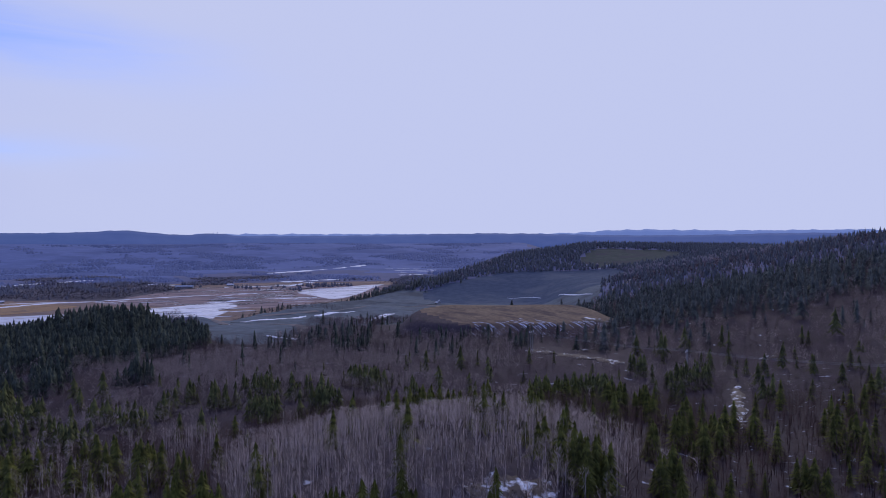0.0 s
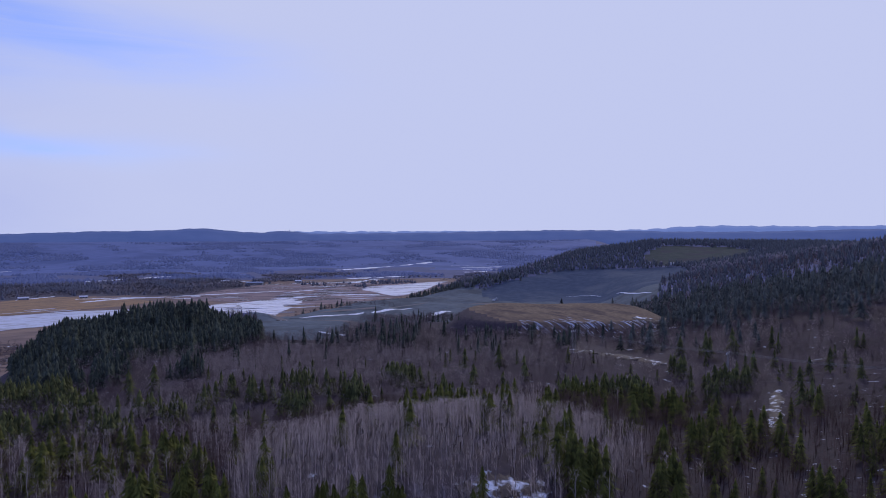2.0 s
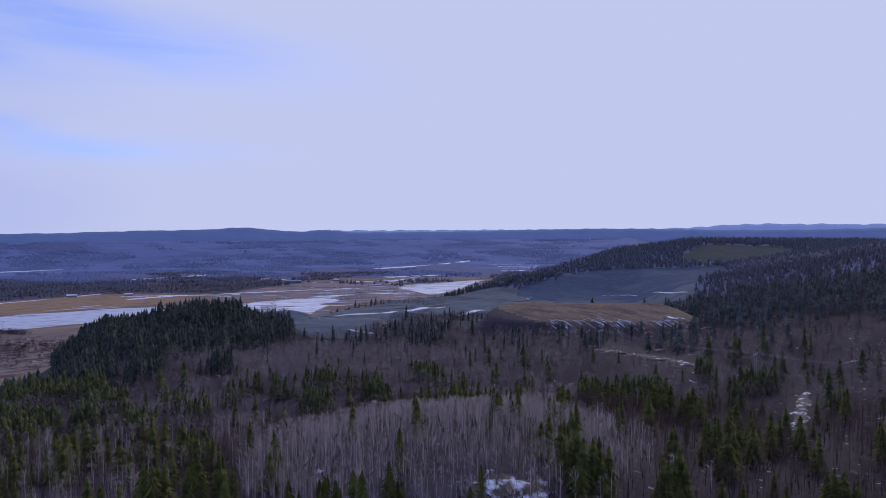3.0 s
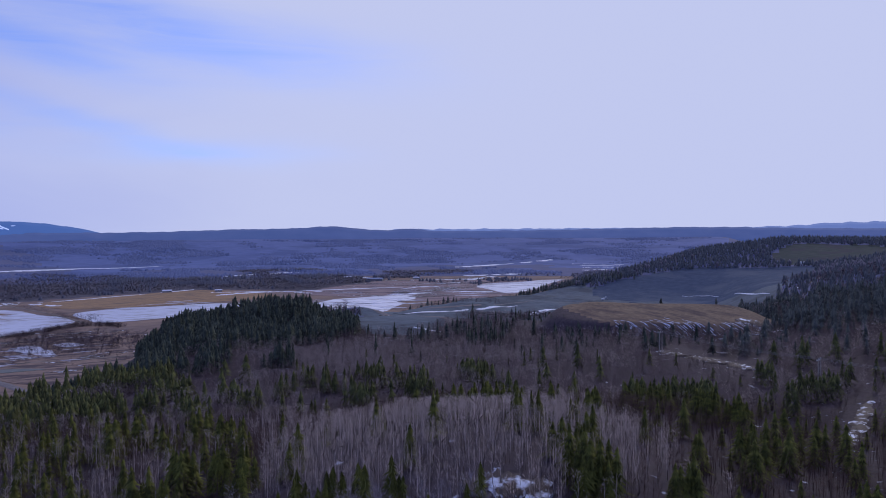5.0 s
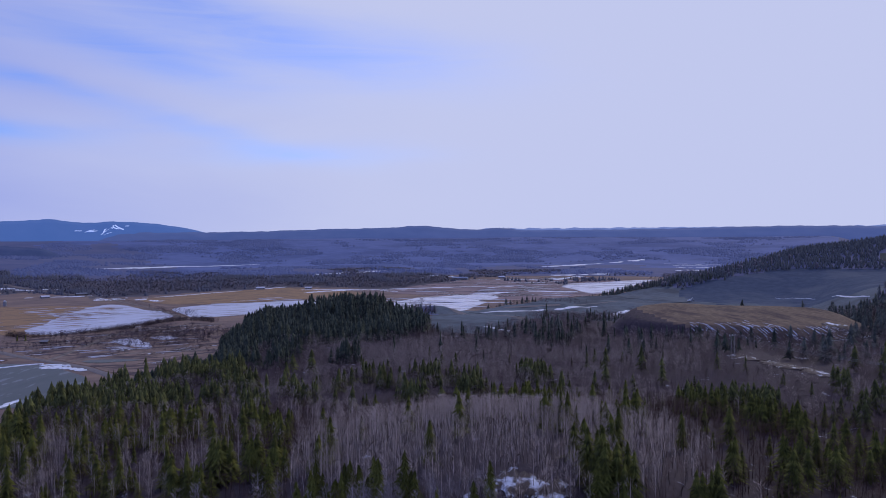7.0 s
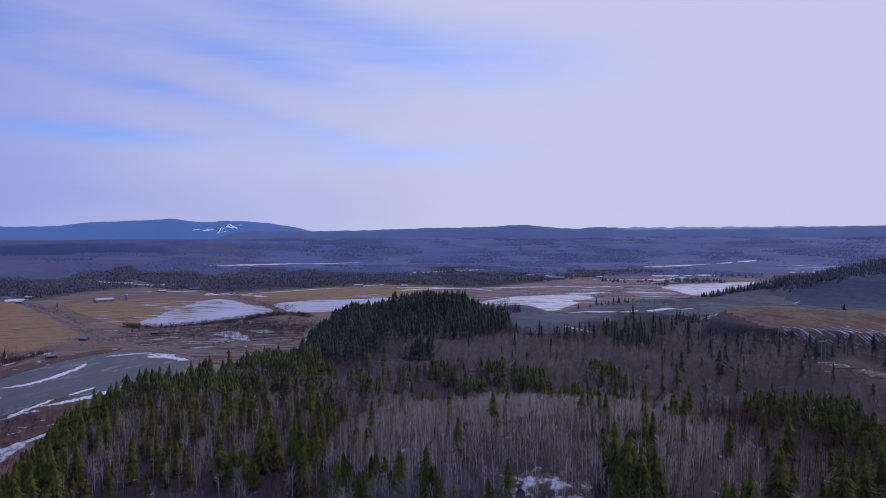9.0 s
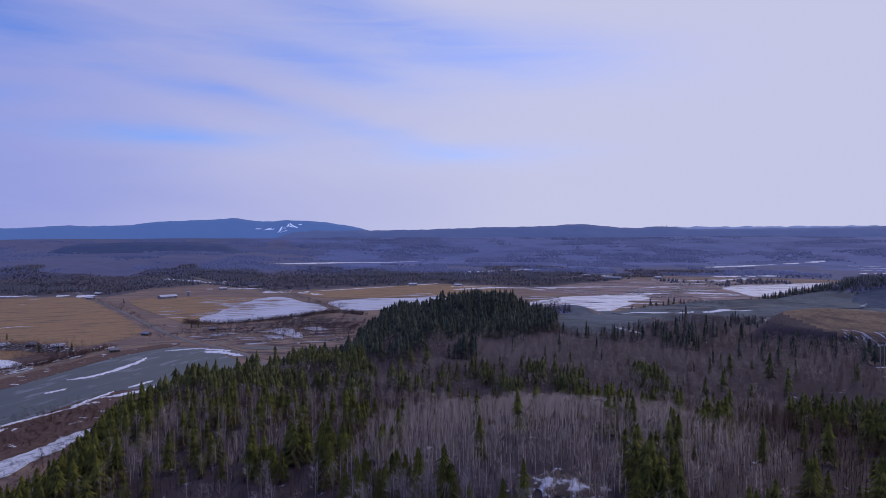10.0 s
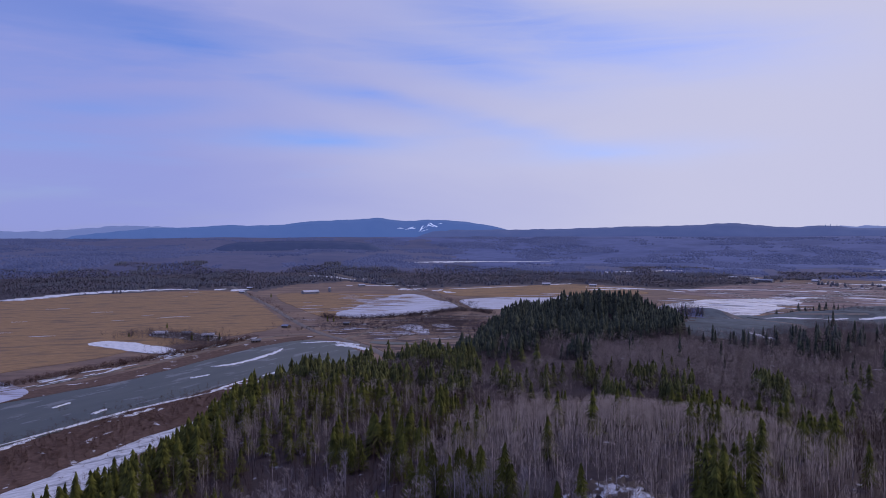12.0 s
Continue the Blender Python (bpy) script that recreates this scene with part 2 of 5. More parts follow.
M_FARWOODS_HAZE = surface("far dark woods with painted haze", (0.056, 0.058, 0.102), (0.082, 0.08, 0.134), 45, c=(0.045, 0.054, 0.108), size_c=300, at_c=(0.48, 0.6), glow=(0.015, 0.019, 0.058), stretch=(1, 1, 3))
M_MEADOW = surface("thawing meadow", (0.19, 0.135, 0.135), (0.3, 0.215, 0.205), 10, c=(0.11, 0.085, 0.1), size_c=34, at_c=(0.48, 0.6), bump=0.3, lie=18, long=4)
M_CHANNEL = surface("rough channel ice", (0.4, 0.42, 0.48), (0.68, 0.7, 0.76), 3, rough=0.6, c=(0.2, 0.215, 0.25), size_c=10, at_c=(0.52, 0.62), stretch=(1.5, 0.45, 1), bump=0.3)
M_WET_ICE = surface("shining wet ice", (0.44, 0.43, 0.52), (0.66, 0.64, 0.74), 10, rough=0.24, c=(0.2, 0.155, 0.15), size_c=18, at_c=(0.53, 0.6), lie=20, long=4)
# Haze over the far trees is put into base colour and emission.
M_FAR_TREES_HAZE = surface("far trees with painted haze", (0.07, 0.08, 0.145), (0.095, 0.106, 0.18), 40, c=(0.052, 0.063, 0.12), size_c=260, at_c=(0.48, 0.6), vary=0.04, glow=(0.013, 0.021, 0.07))
M_SNOWY = surface("patchy snow on litter", (0.5, 0.53, 0.62), (0.75, 0.77, 0.84), 3, rough=0.7, c=(0.08, 0.06, 0.052), size_c=5, at_c=(0.38, 0.48), bump=0.2)
M_SNOW_THIN = surface("remnants of snow on litter", (0.5, 0.53, 0.62), (0.75, 0.77, 0.84), 3, rough=0.7, c=(0.07, 0.052, 0.05), size_c=4, at_c=(0.36, 0.44), bump=0.2)
M_TRACK = surface("dirt track", (0.16, 0.13, 0.11), (0.24, 0.2, 0.17), 4, c=(0.1, 0.085, 0.075), size_c=15, bump=0.1)
M_WET = surface("wet brown meadow", (0.15, 0.105, 0.09), (0.3, 0.21, 0.155), 4, c=(0.075, 0.053, 0.056), size_c=15, at_c=(0.47, 0.56), bump=0.3, lie=44, long=3)
M_WHITE = surface("white painted metal", (0.7, 0.7, 0.7), (0.8, 0.8, 0.8), 2, rough=0.5)
M_ROOF_SNOW = surface("snowy roof", (0.42, 0.44, 0.52), (0.6, 0.62, 0.7), 2, rough=0.6)
M_ROOF_BLUE = surface("blue metal roof", (0.15, 0.2, 0.32), (0.19, 0.24, 0.36), 4, rough=0.45)
M_ROOF_GREY = surface("grey shingle roof", (0.15, 0.16, 0.19), (0.24, 0.25, 0.28), 2)
M_WALL = surface("pale house siding", (0.22, 0.225, 0.25), (0.32, 0.33, 0.35), 2)
M_WALL_BROWN = surface("brown plank siding", (0.12, 0.09, 0.07), (0.18, 0.14, 0.11), 1)
M_GLASS = surface("dark window glass", (0.02, 0.025, 0.03), (0.04, 0.045, 0.05), 2, rough=0.1)
M_POLE = surface("weathered pole timber", (0.28, 0.26, 0.25), (0.42, 0.39, 0.37), 0.6)
M_WIRE = surface("power line wire", (0.2, 0.2, 0.22), (0.28, 0.28, 0.3), 1, rough=0.5)
M_STEEL = surface("dark steel", (0.06, 0.06, 0.06), (0.1, 0.1, 0.1), 1, rough=0.5)
# Ridge trees: paler, bluer needle and twig colours with haze painted in.
M_NEEDLE_FAR_HAZE = surface("ridge spruce needles paled for haze", (0.08, 0.089, 0.098), (0.116, 0.124, 0.128), 3, vary=0.2)
M_TWIG_FAR_HAZE = surface("ridge bare twigs paled for haze", (0.122, 0.11, 0.128), (0.168, 0.15, 0.168), 3, vary=0.12)
M_NEEDLE_MID = surface("slope spruce needles", (0.05, 0.056, 0.02), (0.125, 0.128, 0.038), 2, vary=0.45)
M_NEEDLE_KNOLL = surface("knoll spruce needles", (0.036, 0.045, 0.036), (0.08, 0.092, 0.06), 2, vary=0.5)
# Hillside copy of the needles, lightened and blued in place of haze.
M_NEEDLE_HILL_HAZE = surface("hillside spruce needles paled for haze", (0.066, 0.074, 0.066), (0.122, 0.129, 0.1), 2, vary=0.4)


from mathutils.geometry import delaunay_2d_cdt


# ---- the lie of the land ----
def smooth(v):
    v = np.clip(v, 0, 1)
    return v * v * (3 - 2 * v)


def dome(x, y, cx, cy, sx, sy, turn=0.0):
    ca, sa = math.cos(radians(turn)), math.sin(radians(turn))
    u, v = ((x - cx) * ca + (y - cy) * sa) / sx, (-(x - cx) * sa + (y - cy) * ca) / sy
    return np.exp(-0.5 * (u * u + v * v))


def wave(x, y, size, seed=0.0):
    """Cheap rolling noise between about -1 and 1."""
    u, v = x / size + seed * 1.7, y / size - seed * 2.3
    return (np.sin(u * 1.9 + 1.3 * np.sin(v * 1.1 + seed)) + np.sin(v * 2.3 + 1.7 * np.sin(u * 0.9 - seed)) + 0.6 * np.sin(u * 4.3 + v * 3.1 + seed * 5) + 0.5 * np.sin(u * 2.7 - v * 5.3 + seed)) / 3.1


EDGE_Y = (-400, 70, 130, 162, 213, 250, 310, 400, 476, 540, 620, 700, 760, 900, 1100, 1300, 1500, 1750, 2200, 3000)
EDGE_X = (-225, -232, -252, -272, -300, -334, -362, -395, -412, -440, -448, -436, -390, -335, -300, -175, -60, 0, 200, 500)


def foot(y):
    """Where the bank of the bench meets the valley floor."""
    return np.interp(y, EDGE_Y, EDGE_X)


def on_mound(x, y):
    """Along and across the mound."""
    return (x - 62) * 0.999 - (y - 632) * 0.03, (x - 62) * 0.03 + (y - 632) * 0.999


# swells and hollows of the bench: rise in metres, middle, spread
SWELLS = ((16.4, 16, 185, 38), (12.8, 10, 250, 55), (8.8, -60, 200, 45), (-1.6, -95, 235, 35), (8.7, -150, 200, 50), (-3.3, -160, 300, 60), (8.0, -100, 340, 45), (1.9, -210, 270, 50), (-1.0, -80, 430, 60), (0.4, -180, 460, 60), (2.9, 40, 330, 60), (5.6, 85, 250, 50), (5.5, 80, 465, 40), (8.1, 140, 390, 60), (-1.3, 133, 310, 45), (-6.5, 195, 420, 60), (-3.1, -225, 390, 50), (2.1, 60, 600, 70), (2.4, -120, 600, 60), (3.4, 150, 200, 60), (4.3, 60, 530, 60), (0.6, 200, 600, 80))


def height(x, y):
    x, y = np.asarray(x, float), np.asarray(y, float)
    bench = 44 + sum(up_ * dome(x, y, cx, cy, size, size) for up_, cx, cy, size in SWELLS)
    east = 0.21 * np.clip(x - 110, 0, 420)
    east = east * (1 - 0.36 * smooth((y - 760) / 520))
    bench = bench + np.where(y < 1500, east, east * smooth((2600 - y) / 1100))
    # the spruce knoll: a long flat top, steep at both ends
    knoll = smooth((1.3 - np.hypot((x + 280) / 48, (y - 600) / 50)) / 0.8)
    bench = bench + (14 + 0.1 * np.clip(x + 287, -70, 40)) * knoll + 1.5 * dome(x, y, -365, 588, 22, 28)
    # the pit: a dug floor, with the hill behind it
    pit = smooth((y - 700) / 130) * smooth((1330 - y) / 150) * smooth((225 - x) / 110)
    bench = bench * (1 - pit) + (30 + 2.2 * wave(x, y, 34, 6)) * pit
    ridge = smooth((y - 1110 - 0.5 * x) / 330) * smooth((2100 - y) / 500) * smooth((x + 115) / 430)
    bench = bench * (1 - ridge) + np.maximum(bench, 100 + 11 * smooth((x - 240) / 120)) * ridge
    # the long mound in front of the pit, its top leaning towards the bench
    mu, mv = on_mound(x, y)
    heap = smooth((1.28 - (np.abs((mu - 2) / 84) ** 3.2 + np.abs(mv / 29) ** 3.2) ** 0.3125) / 0.36)
    bench = bench * (1 - heap) + np.maximum(bench, 63.5 + 0.2 * np.clip(mv, -25, 25)) * heap
    bench = bench + 13 * dome(x, y, -276, 800, 34, 15, 8)
    bench = bench + 1.2 * wave(x, y, 40, 1) + 1.2 * wave(x, y, 95, 2)
    width = np.interp(y, (0, 150, 200, 250, 340, 430, 500, 540, 580, 900, 1300, 2000), (145, 145, 108, 108, 160, 182, 162, 116, 88, 95, 160, 260))
    up = smooth((x - foot(y)) / width)
    r = np.hypot(x - 60, y)
    az = np.degrees(np.arctan2(x - 60, y))
    rise = 95 * smooth((r - 2900) / 1500) + 40 * smooth((r - 1900) / 900) * smooth((-38 - az) / 18) * (1 - smooth((r - 3000) / 900))
    rise = rise + smooth((r - 1900) / 600) * 5 * (1 + wave(x, y, 420, 4))
    return bench * up + rise * (1 - up)


def wood_begin(az):
    """How far off the valley woods begin, by bearing."""
    return np.interp(az, (-80, -76, -72, -64, -60, -57, -53, -48, -39, -34, -24, -15, 0), (1410, 1460, 1600, 1680, 1600, 1780, 1880, 1620, 1720, 1780, 1640, 1740, 1800))


def inside(x, y, ring):
    x, y = np.asarray(x), np.asarray(y)
    hit = np.zeros(x.shape, bool)
    for (x0, y0), (x1, y1) in zip(ring, ring[1:] + ring[:1]):
        cross = (y0 > y) != (y1 > y)
        hit ^= cross & (x < (x1 - x0) * (y - y0) / ((y1 - y0) or 1e-9) + x0)
    return hit


def rounded(ring, times=2, closed=True):
    for _ in range(times):
        out = []
        pairs = list(zip(ring, ring[1:] + ring[:1])) if closed else list(zip(ring, ring[1:]))
        for (x0, y0), (x1, y1) in pairs:
            out += [(0.75 * x0 + 0.25 * x1, 0.75 * y0 + 0.25 * y1), (0.25 * x0 + 0.75 * x1, 0.25 * y0 + 0.75 * y1)]
        ring = out if closed else [ring[0]] + out + [ring[-1]]
    return ring


def ragged(ring, step, amount, seed=0):
    """The ring cut into short steps with an uneven edge."""
    rnd = random.Random(seed)
    out = []
    for (x0, y0), (x1, y1) in zip(ring, ring[1:] + ring[:1]):
        long = math.hypot(x1 - x0, y1 - y0)
        n = max(1, int(long / step))
        amount_ = min(amount, 0.22 * long / n)
        for i in range(n):
            out.append((x0 + (x1 - x0) * i / n + rnd.uniform(-amount_, amount_), y0 + (y1 - y0) * i / n + rnd.uniform(-amount_, amount_)))
    return out


def mesh_of(name, verts, faces, mats, index=None):
    me = bpy.data.meshes.new(name)
    me.from_pydata(verts, [], faces)
    for m in mats if isinstance(mats, (list, tuple)) else [mats]:
        me.materials.append(m)
    if index is not None:
        me.polygons.foreach_set("material_index", index)
    me.update()
    return me


def sheet(name, ring, z, mat, label="", category="", kind="structure", thick=0.25, step=12, amount=2.0, parent=None, lobes=0.0):
    """A level slab with an uneven outline and a low edge."""
    if lobes:  # bays and tongues along the shore
        ring = ragged(rounded(ring, 1), lobes * 2.2, lobes * 0.5, 7 + int(abs(ring[0][1])))
    ring = ragged(rounded(ring), step, amount, len(name) + int(abs(ring[0][0])))
    flat, _, tris, *_ = delaunay_2d_cdt([Vector(q) for q in ring], [], [list(range(len(ring)))], 1, 1e-4)
    bm = bmesh.new()
    hi = [bm.verts.new((q.x, q.y, z)) for q in flat]
    for tri in tris:
        face = bm.faces.new([hi[k] for k in tri])
        face.normal_update()
        if face.normal.z < 0:
            face.normal_flip()
    rim = [e for e in bm.edges if len(e.link_faces) == 1]
    out = bmesh.ops.extrude_edge_only(bm, edges=rim)
    for q in out["geom"]:
        if isinstance(q, bmesh.types.BMVert):
            q.co.z -= thick
    me = bpy.data.meshes.new(name)
    bm.to_mesh(me)
    bm.free()
    me.materials.append(mat)
    ob = new(name, me)
    if parent:
        ob.parent = parent
        return ob
    return tagged(ob, label, category, kind=kind)


# plan of the valley, in metres
RIVER = [(-505, 60), (-515, 155), (-530, 243), (-562, 310), (-603, 385), (-633, 465), (-628, 515), (-560, 512), (-485, 484), (-440, 440), (-420, 400), (-475, 341), (-455, 310), (-431, 251), (-415, 205), (-398, 165), (-384, 129), (-365, 60)]
CHANNEL = [(-270, 70), (-291, 110), (-311, 141), (-333, 177), (-352, 219), (-364, 252), (-384, 300), (-379, 304), (-357, 246), (-335, 222), (-311, 184), (-287, 158), (-264, 136), (-245, 70)]
FIELD = [(-600, 60), (-656, 183), (-668, 262), (-700, 330), (-720, 430), (-748, 548), (-930, 625), (-1150, 705), (-1362, 782), (-1450, 690), (-1500, 508), (-1450, 330), (-1400, 60)]
FIELD_EAST = [(-790, 640), (-900, 668), (-1150, 755), (-1280, 840), (-1010, 1010), (-900, 960), (-780, 800), (-760, 680)]
FIELD_FAR = [(-1076, 1116), (-1045, 1235), (-1004, 1370), (-978, 1480), (-850, 1465), (-690, 1400), (-680, 1330), (-766, 1180), (-890, 1045), (-1000, 1060)]
LAKE_WEST = [(-820, 667), (-761, 678), (-755, 755), (-750, 822), (-765, 886), (-817, 935), (-888, 955), (-1012, 1012), (-1043, 994), (-997, 927), (-943, 833), (-901, 777), (-853, 710)]
LAKE_MID = [(-872, 985), (-862, 1040), (-770, 1165), (-650, 1240), (-600, 1200), (-640, 1040), (-685, 929), (-732, 882)]
LAKE_EAST = [(-532, 1100), (-545, 1230), (-522, 1350), (-456, 1440), (-400, 1440), (-375, 1345), (-402, 1300), (-362, 1270), (-365, 1180), (-352, 1130), (-385, 1080)]
FLOOD = [(-345, 1720), (-322, 1832), (-240, 1900), (-175, 2000), (-140, 2030), (-168, 1790), (-193, 1590), (-226, 1512), (-272, 1628)]
FLOOD_FAR = [(-201, 2845), (2, 2835), (20, 2700), (-36, 2420), (-127, 2322), (-150, 2600)]
MEADOW = [(-700, 1420), (-640, 1900), (-480, 2250), (-250, 2500), (-150, 2300), (-100, 1900), (-210, 1480), (-330, 1300), (-520, 1380)]
CLEARINGS = [RIVER, CHANNEL, FIELD, FIELD_EAST, FIELD_FAR, LAKE_WEST, LAKE_MID, LAKE_EAST, FLOOD, FLOOD_FAR]
PIT = [(-228, 650), (-196, 604), (-166, 560), (-124, 576), (-126, 660), (-112, 740), (-45, 800), (60, 790), (150, 760), (215, 900), (235, 1010), (180, 1120), (60, 1160), (-80, 1290), (-215, 1240), (-285, 1080), (-312, 930), (-325, 840), (-250, 760), (-230, 690)]
SLOPE = [(240, 960), (170, 1000), (60, 1020), (20, 1060), (-10, 1130), (-30, 1200), (0, 1260), (51, 1300), (120, 1345), (217, 1330), (300, 1295), (335, 1290), (310, 1120)]
MOUND = [(62 + u, 632 + v - 0.03 * u) for u, v in ((-80, 10), (-66, -8), (-42, -27), (-18, -39), (40, -39), (84, -34), (108, -12), (104, 14), (60, 30), (-60, 31), (-78, 22))]
MOSS = [(260, 1330), (420, 1280), (520, 1420), (480, 1560), (330, 1540)]


def ground():
    rings = np.concatenate([np.linspace(0.01, 90, 6), np.geomspace(105, 4650, 235), np.arange(588, 680, 3.1)])
    rings.sort()
    turn = np.radians(np.concatenate([np.arange(-96, 48, 0.45), np.arange(50, 262, 5.0)]))
    rr, aa = np.meshgrid(rings, turn, indexing="ij")
    x, y = 60 + rr * np.sin(aa), rr * np.cos(aa)
    z = height(x, y)
    n, k = x.shape
    verts = np.stack([x.ravel(), y.ravel(), z.ravel()], 1)
    i, j = np.meshgrid(np.arange(n - 1), np.arange(k), indexing="ij")
    j2 = (j + 1) % k
    faces = np.stack([i * k + j, (i + 1) * k + j, (i + 1) * k + j2, i * k + j2], -1).reshape(-1, 4)
    cx, cy = x[:-1].ravel(), y[:-1].ravel()
    low = cx < foot(cy) + 12
    idx = np.where(low, 1, 0)
    r, a = np.hypot(cx - 60, cy), np.degrees(np.arctan2(cx - 60, cy))
    # beyond these distances the ground takes the haze-tinted materials
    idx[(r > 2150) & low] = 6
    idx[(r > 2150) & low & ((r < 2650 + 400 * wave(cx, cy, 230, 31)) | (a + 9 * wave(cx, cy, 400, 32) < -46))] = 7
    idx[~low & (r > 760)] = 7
    idx[~low & inside(cx, cy, [(48, 150), (70, 240), (100, 330), (150, 360), (260, 380), (260, 150)])] = 8
    idx[low & (r > wood_begin(a) + 25 * wave(cx, cy, 60, 73)) & (a < -22) & (idx == 1)] = 9
    for k_, ring in ((2, PIT), (3, SLOPE), (4, MOUND), (5, MOSS)):
        idx[inside(cx + 2.5 * wave(cx, cy, 7, 71), cy + 2.5 * wave(cx, cy, 6, 72), rounded(ring))] = k_
    me = mesh_of("ground", verts.tolist(), faces[:, ::-1].tolist(), [M_FLOOR, M_VALLEY, M_GRAVEL, M_SLOPE, M_MOUND, M_CLEARING, M_FARLAND_HAZE, M_FARWOODS_HAZE, M_FLOOR_SNOW, M_VALLEY_WOOD], idx)
    me.polygons.foreach_set("use_smooth", np.ones(len(me.polygons), bool))
    return tagged(new("ground", me), "rolling wooded ground, dug pit and wide flat valley floor", "ground", kind="structure")


ground()
tagged(sheet("river", RIVER, 0.35, M_WATER), "grey-green half-frozen river between muddy snowy banks", "river")
tagged(sheet("side_channel", CHANNEL, 0.5, M_CHANNEL, lobes=9, step=4), "snow-covered frozen side channel below the wooded bank", "river")
sheet("field", FIELD, 0.3, M_FIELD, "wide tan stubble field beside the road", "field")
sheet("field", FIELD_EAST, 0.32, M_FIELD, "tan stubble field partly flooded with ice", "field")
sheet("field", FIELD_FAR, 0.34, M_FIELD, "long tan stubble field before a dark tree belt", "field")
sheet("meadow", MEADOW, 0.25, M_MEADOW, "brown wet meadow with patches of melting snow", "meadow")
sheet("frozen_pond", LAKE_WEST, 0.55, M_ICE, "frozen flooded field with pale bluish ice", "pond", lobes=26, step=5)
sheet("frozen_pond", LAKE_MID, 0.5, M_ICE, "frozen flooded field with pale bluish ice", "pond", lobes=26, step=5)
sheet("frozen_pond", LAKE_EAST, 0.5, M_WET_ICE, "shining frozen pond beside the gravel pit", "pond", lobes=26, step=5)
sheet("frozen_pond", FLOOD, 0.5, M_WET_ICE, "shining flooded meadow with ragged snowy edges", "pond", lobes=60, step=5)


# ---- distance: hills round the valley ----
def hill_chain(name, start, end, skyline, radius, mat, label, step=0.25, depth=180.0, base=60.0, rough=6.0, seed=1):
    """A long wooded hill whose crest stands at skyline(azimuth) degrees over the eye, with a slope in front and behind."""
    az = np.arange(start, end + step, step)
    verts, faces = [], []
    rows = 9
    for i, a in enumerate(az):
        fade = float(smooth(min(a - start, end - a) / 3.0))
        top = 131 + radius * math.tan(radians(skyline(a)))
        top = base + (top - base) * fade + rough * float(wave(np.float64(a * 10), np.float64(seed * 7.0), 5.0, seed))
        for k in range(rows):
            f = k / (rows - 2)
            r = radius - depth * (1 - f) if k < rows - 1 else radius + 60
            z = base - 40 + (top - base + 40) * (f ** 0.8 if k < rows - 1 else 0)
            z += 4 * float(wave(np.float64(a * 30 + k * 9), np.float64(k * 13.0), 20.0, seed)) * (0 < k < rows - 2)
            verts.append((60 + r * math.sin(radians(a)), r * math.cos(radians(a)), z))
    for i in range(len(az) - 1):
        for k in range(rows - 1):
            p = i * rows + k
            faces.append((p, p + rows, p + rows + 1, p + 1))
    me = mesh_of(name, verts, faces, mat)
    me.polygons.foreach_set("use_smooth", np.ones(len(me.polygons), bool))
    return tagged(new(name, me), label, "hill", kind="structure")


def bumps(base, *peaks):
    return lambda a: base + sum(h * math.exp(-0.5 * ((a - c) / (w if a < c else w2)) ** 2) for c, h, w, w2 in peaks)


hill_chain("far_range", -88, -60, bumps(0.05, (-70, 0.5, 3.0, 3.5), (-79, 0.08, 3, 3)), 4800, M_HILL_FAR_HAZE, "far range of hills in painted pale blue haze", base=90)
hill_chain("far_range", -22, 42, bumps(0.35, (14.5, 0.26, 2.5, 3.0), (20, 0.16, 3, 4), (30, 0.22, 5, 6)), 4800, M_HILL_FAR_HAZE, "far range of hills in painted pale blue haze", base=90)
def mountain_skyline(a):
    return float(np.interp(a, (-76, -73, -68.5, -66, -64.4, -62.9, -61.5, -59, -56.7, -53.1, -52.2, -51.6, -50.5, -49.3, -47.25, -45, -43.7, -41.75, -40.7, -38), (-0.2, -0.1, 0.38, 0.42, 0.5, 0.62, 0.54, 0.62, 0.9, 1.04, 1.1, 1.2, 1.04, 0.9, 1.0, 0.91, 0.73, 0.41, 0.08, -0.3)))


hill_chain("mountain", -76, -36, mountain_skyline, 4720, M_MOUNTAIN_HAZE, "long mountain in painted blue haze with white ski runs", base=85, rough=3, seed=2)
hill_chain("distant_hill", -66, -49, lambda a: float(np.interp(a, (-66, -63.5, -62, -58, -54, -51.5, -49), (-1.6, -1.05, -0.74, -0.64, -0.68, -0.95, -1.6))), 3300, M_PLATEAU_HAZE, "low dark wooded rise below the mountain", base=30, rough=2, seed=8)
hill_chain("distant_hill", -92, -30, bumps(-0.52, (-76, 0.08, 3, 3)), 4560, M_HILL_HAZE, "dark wooded plateau in painted blue haze below the mountain", base=70, rough=5, seed=5)
hill_chain("distant_hill", -50, 45, bumps(0.18, (-24, 0.38, 2.2, 2.0), (-30, 0.22, 4, 3), (-18, 0.2, 1.2, 1.0), (4, 0.2, 6, 5), (27, 0.16, 4, 5)), 4640, M_HILL_HAZE, "long dark wooded hill on the skyline in painted blue haze", base=75, rough=3, seed=3)


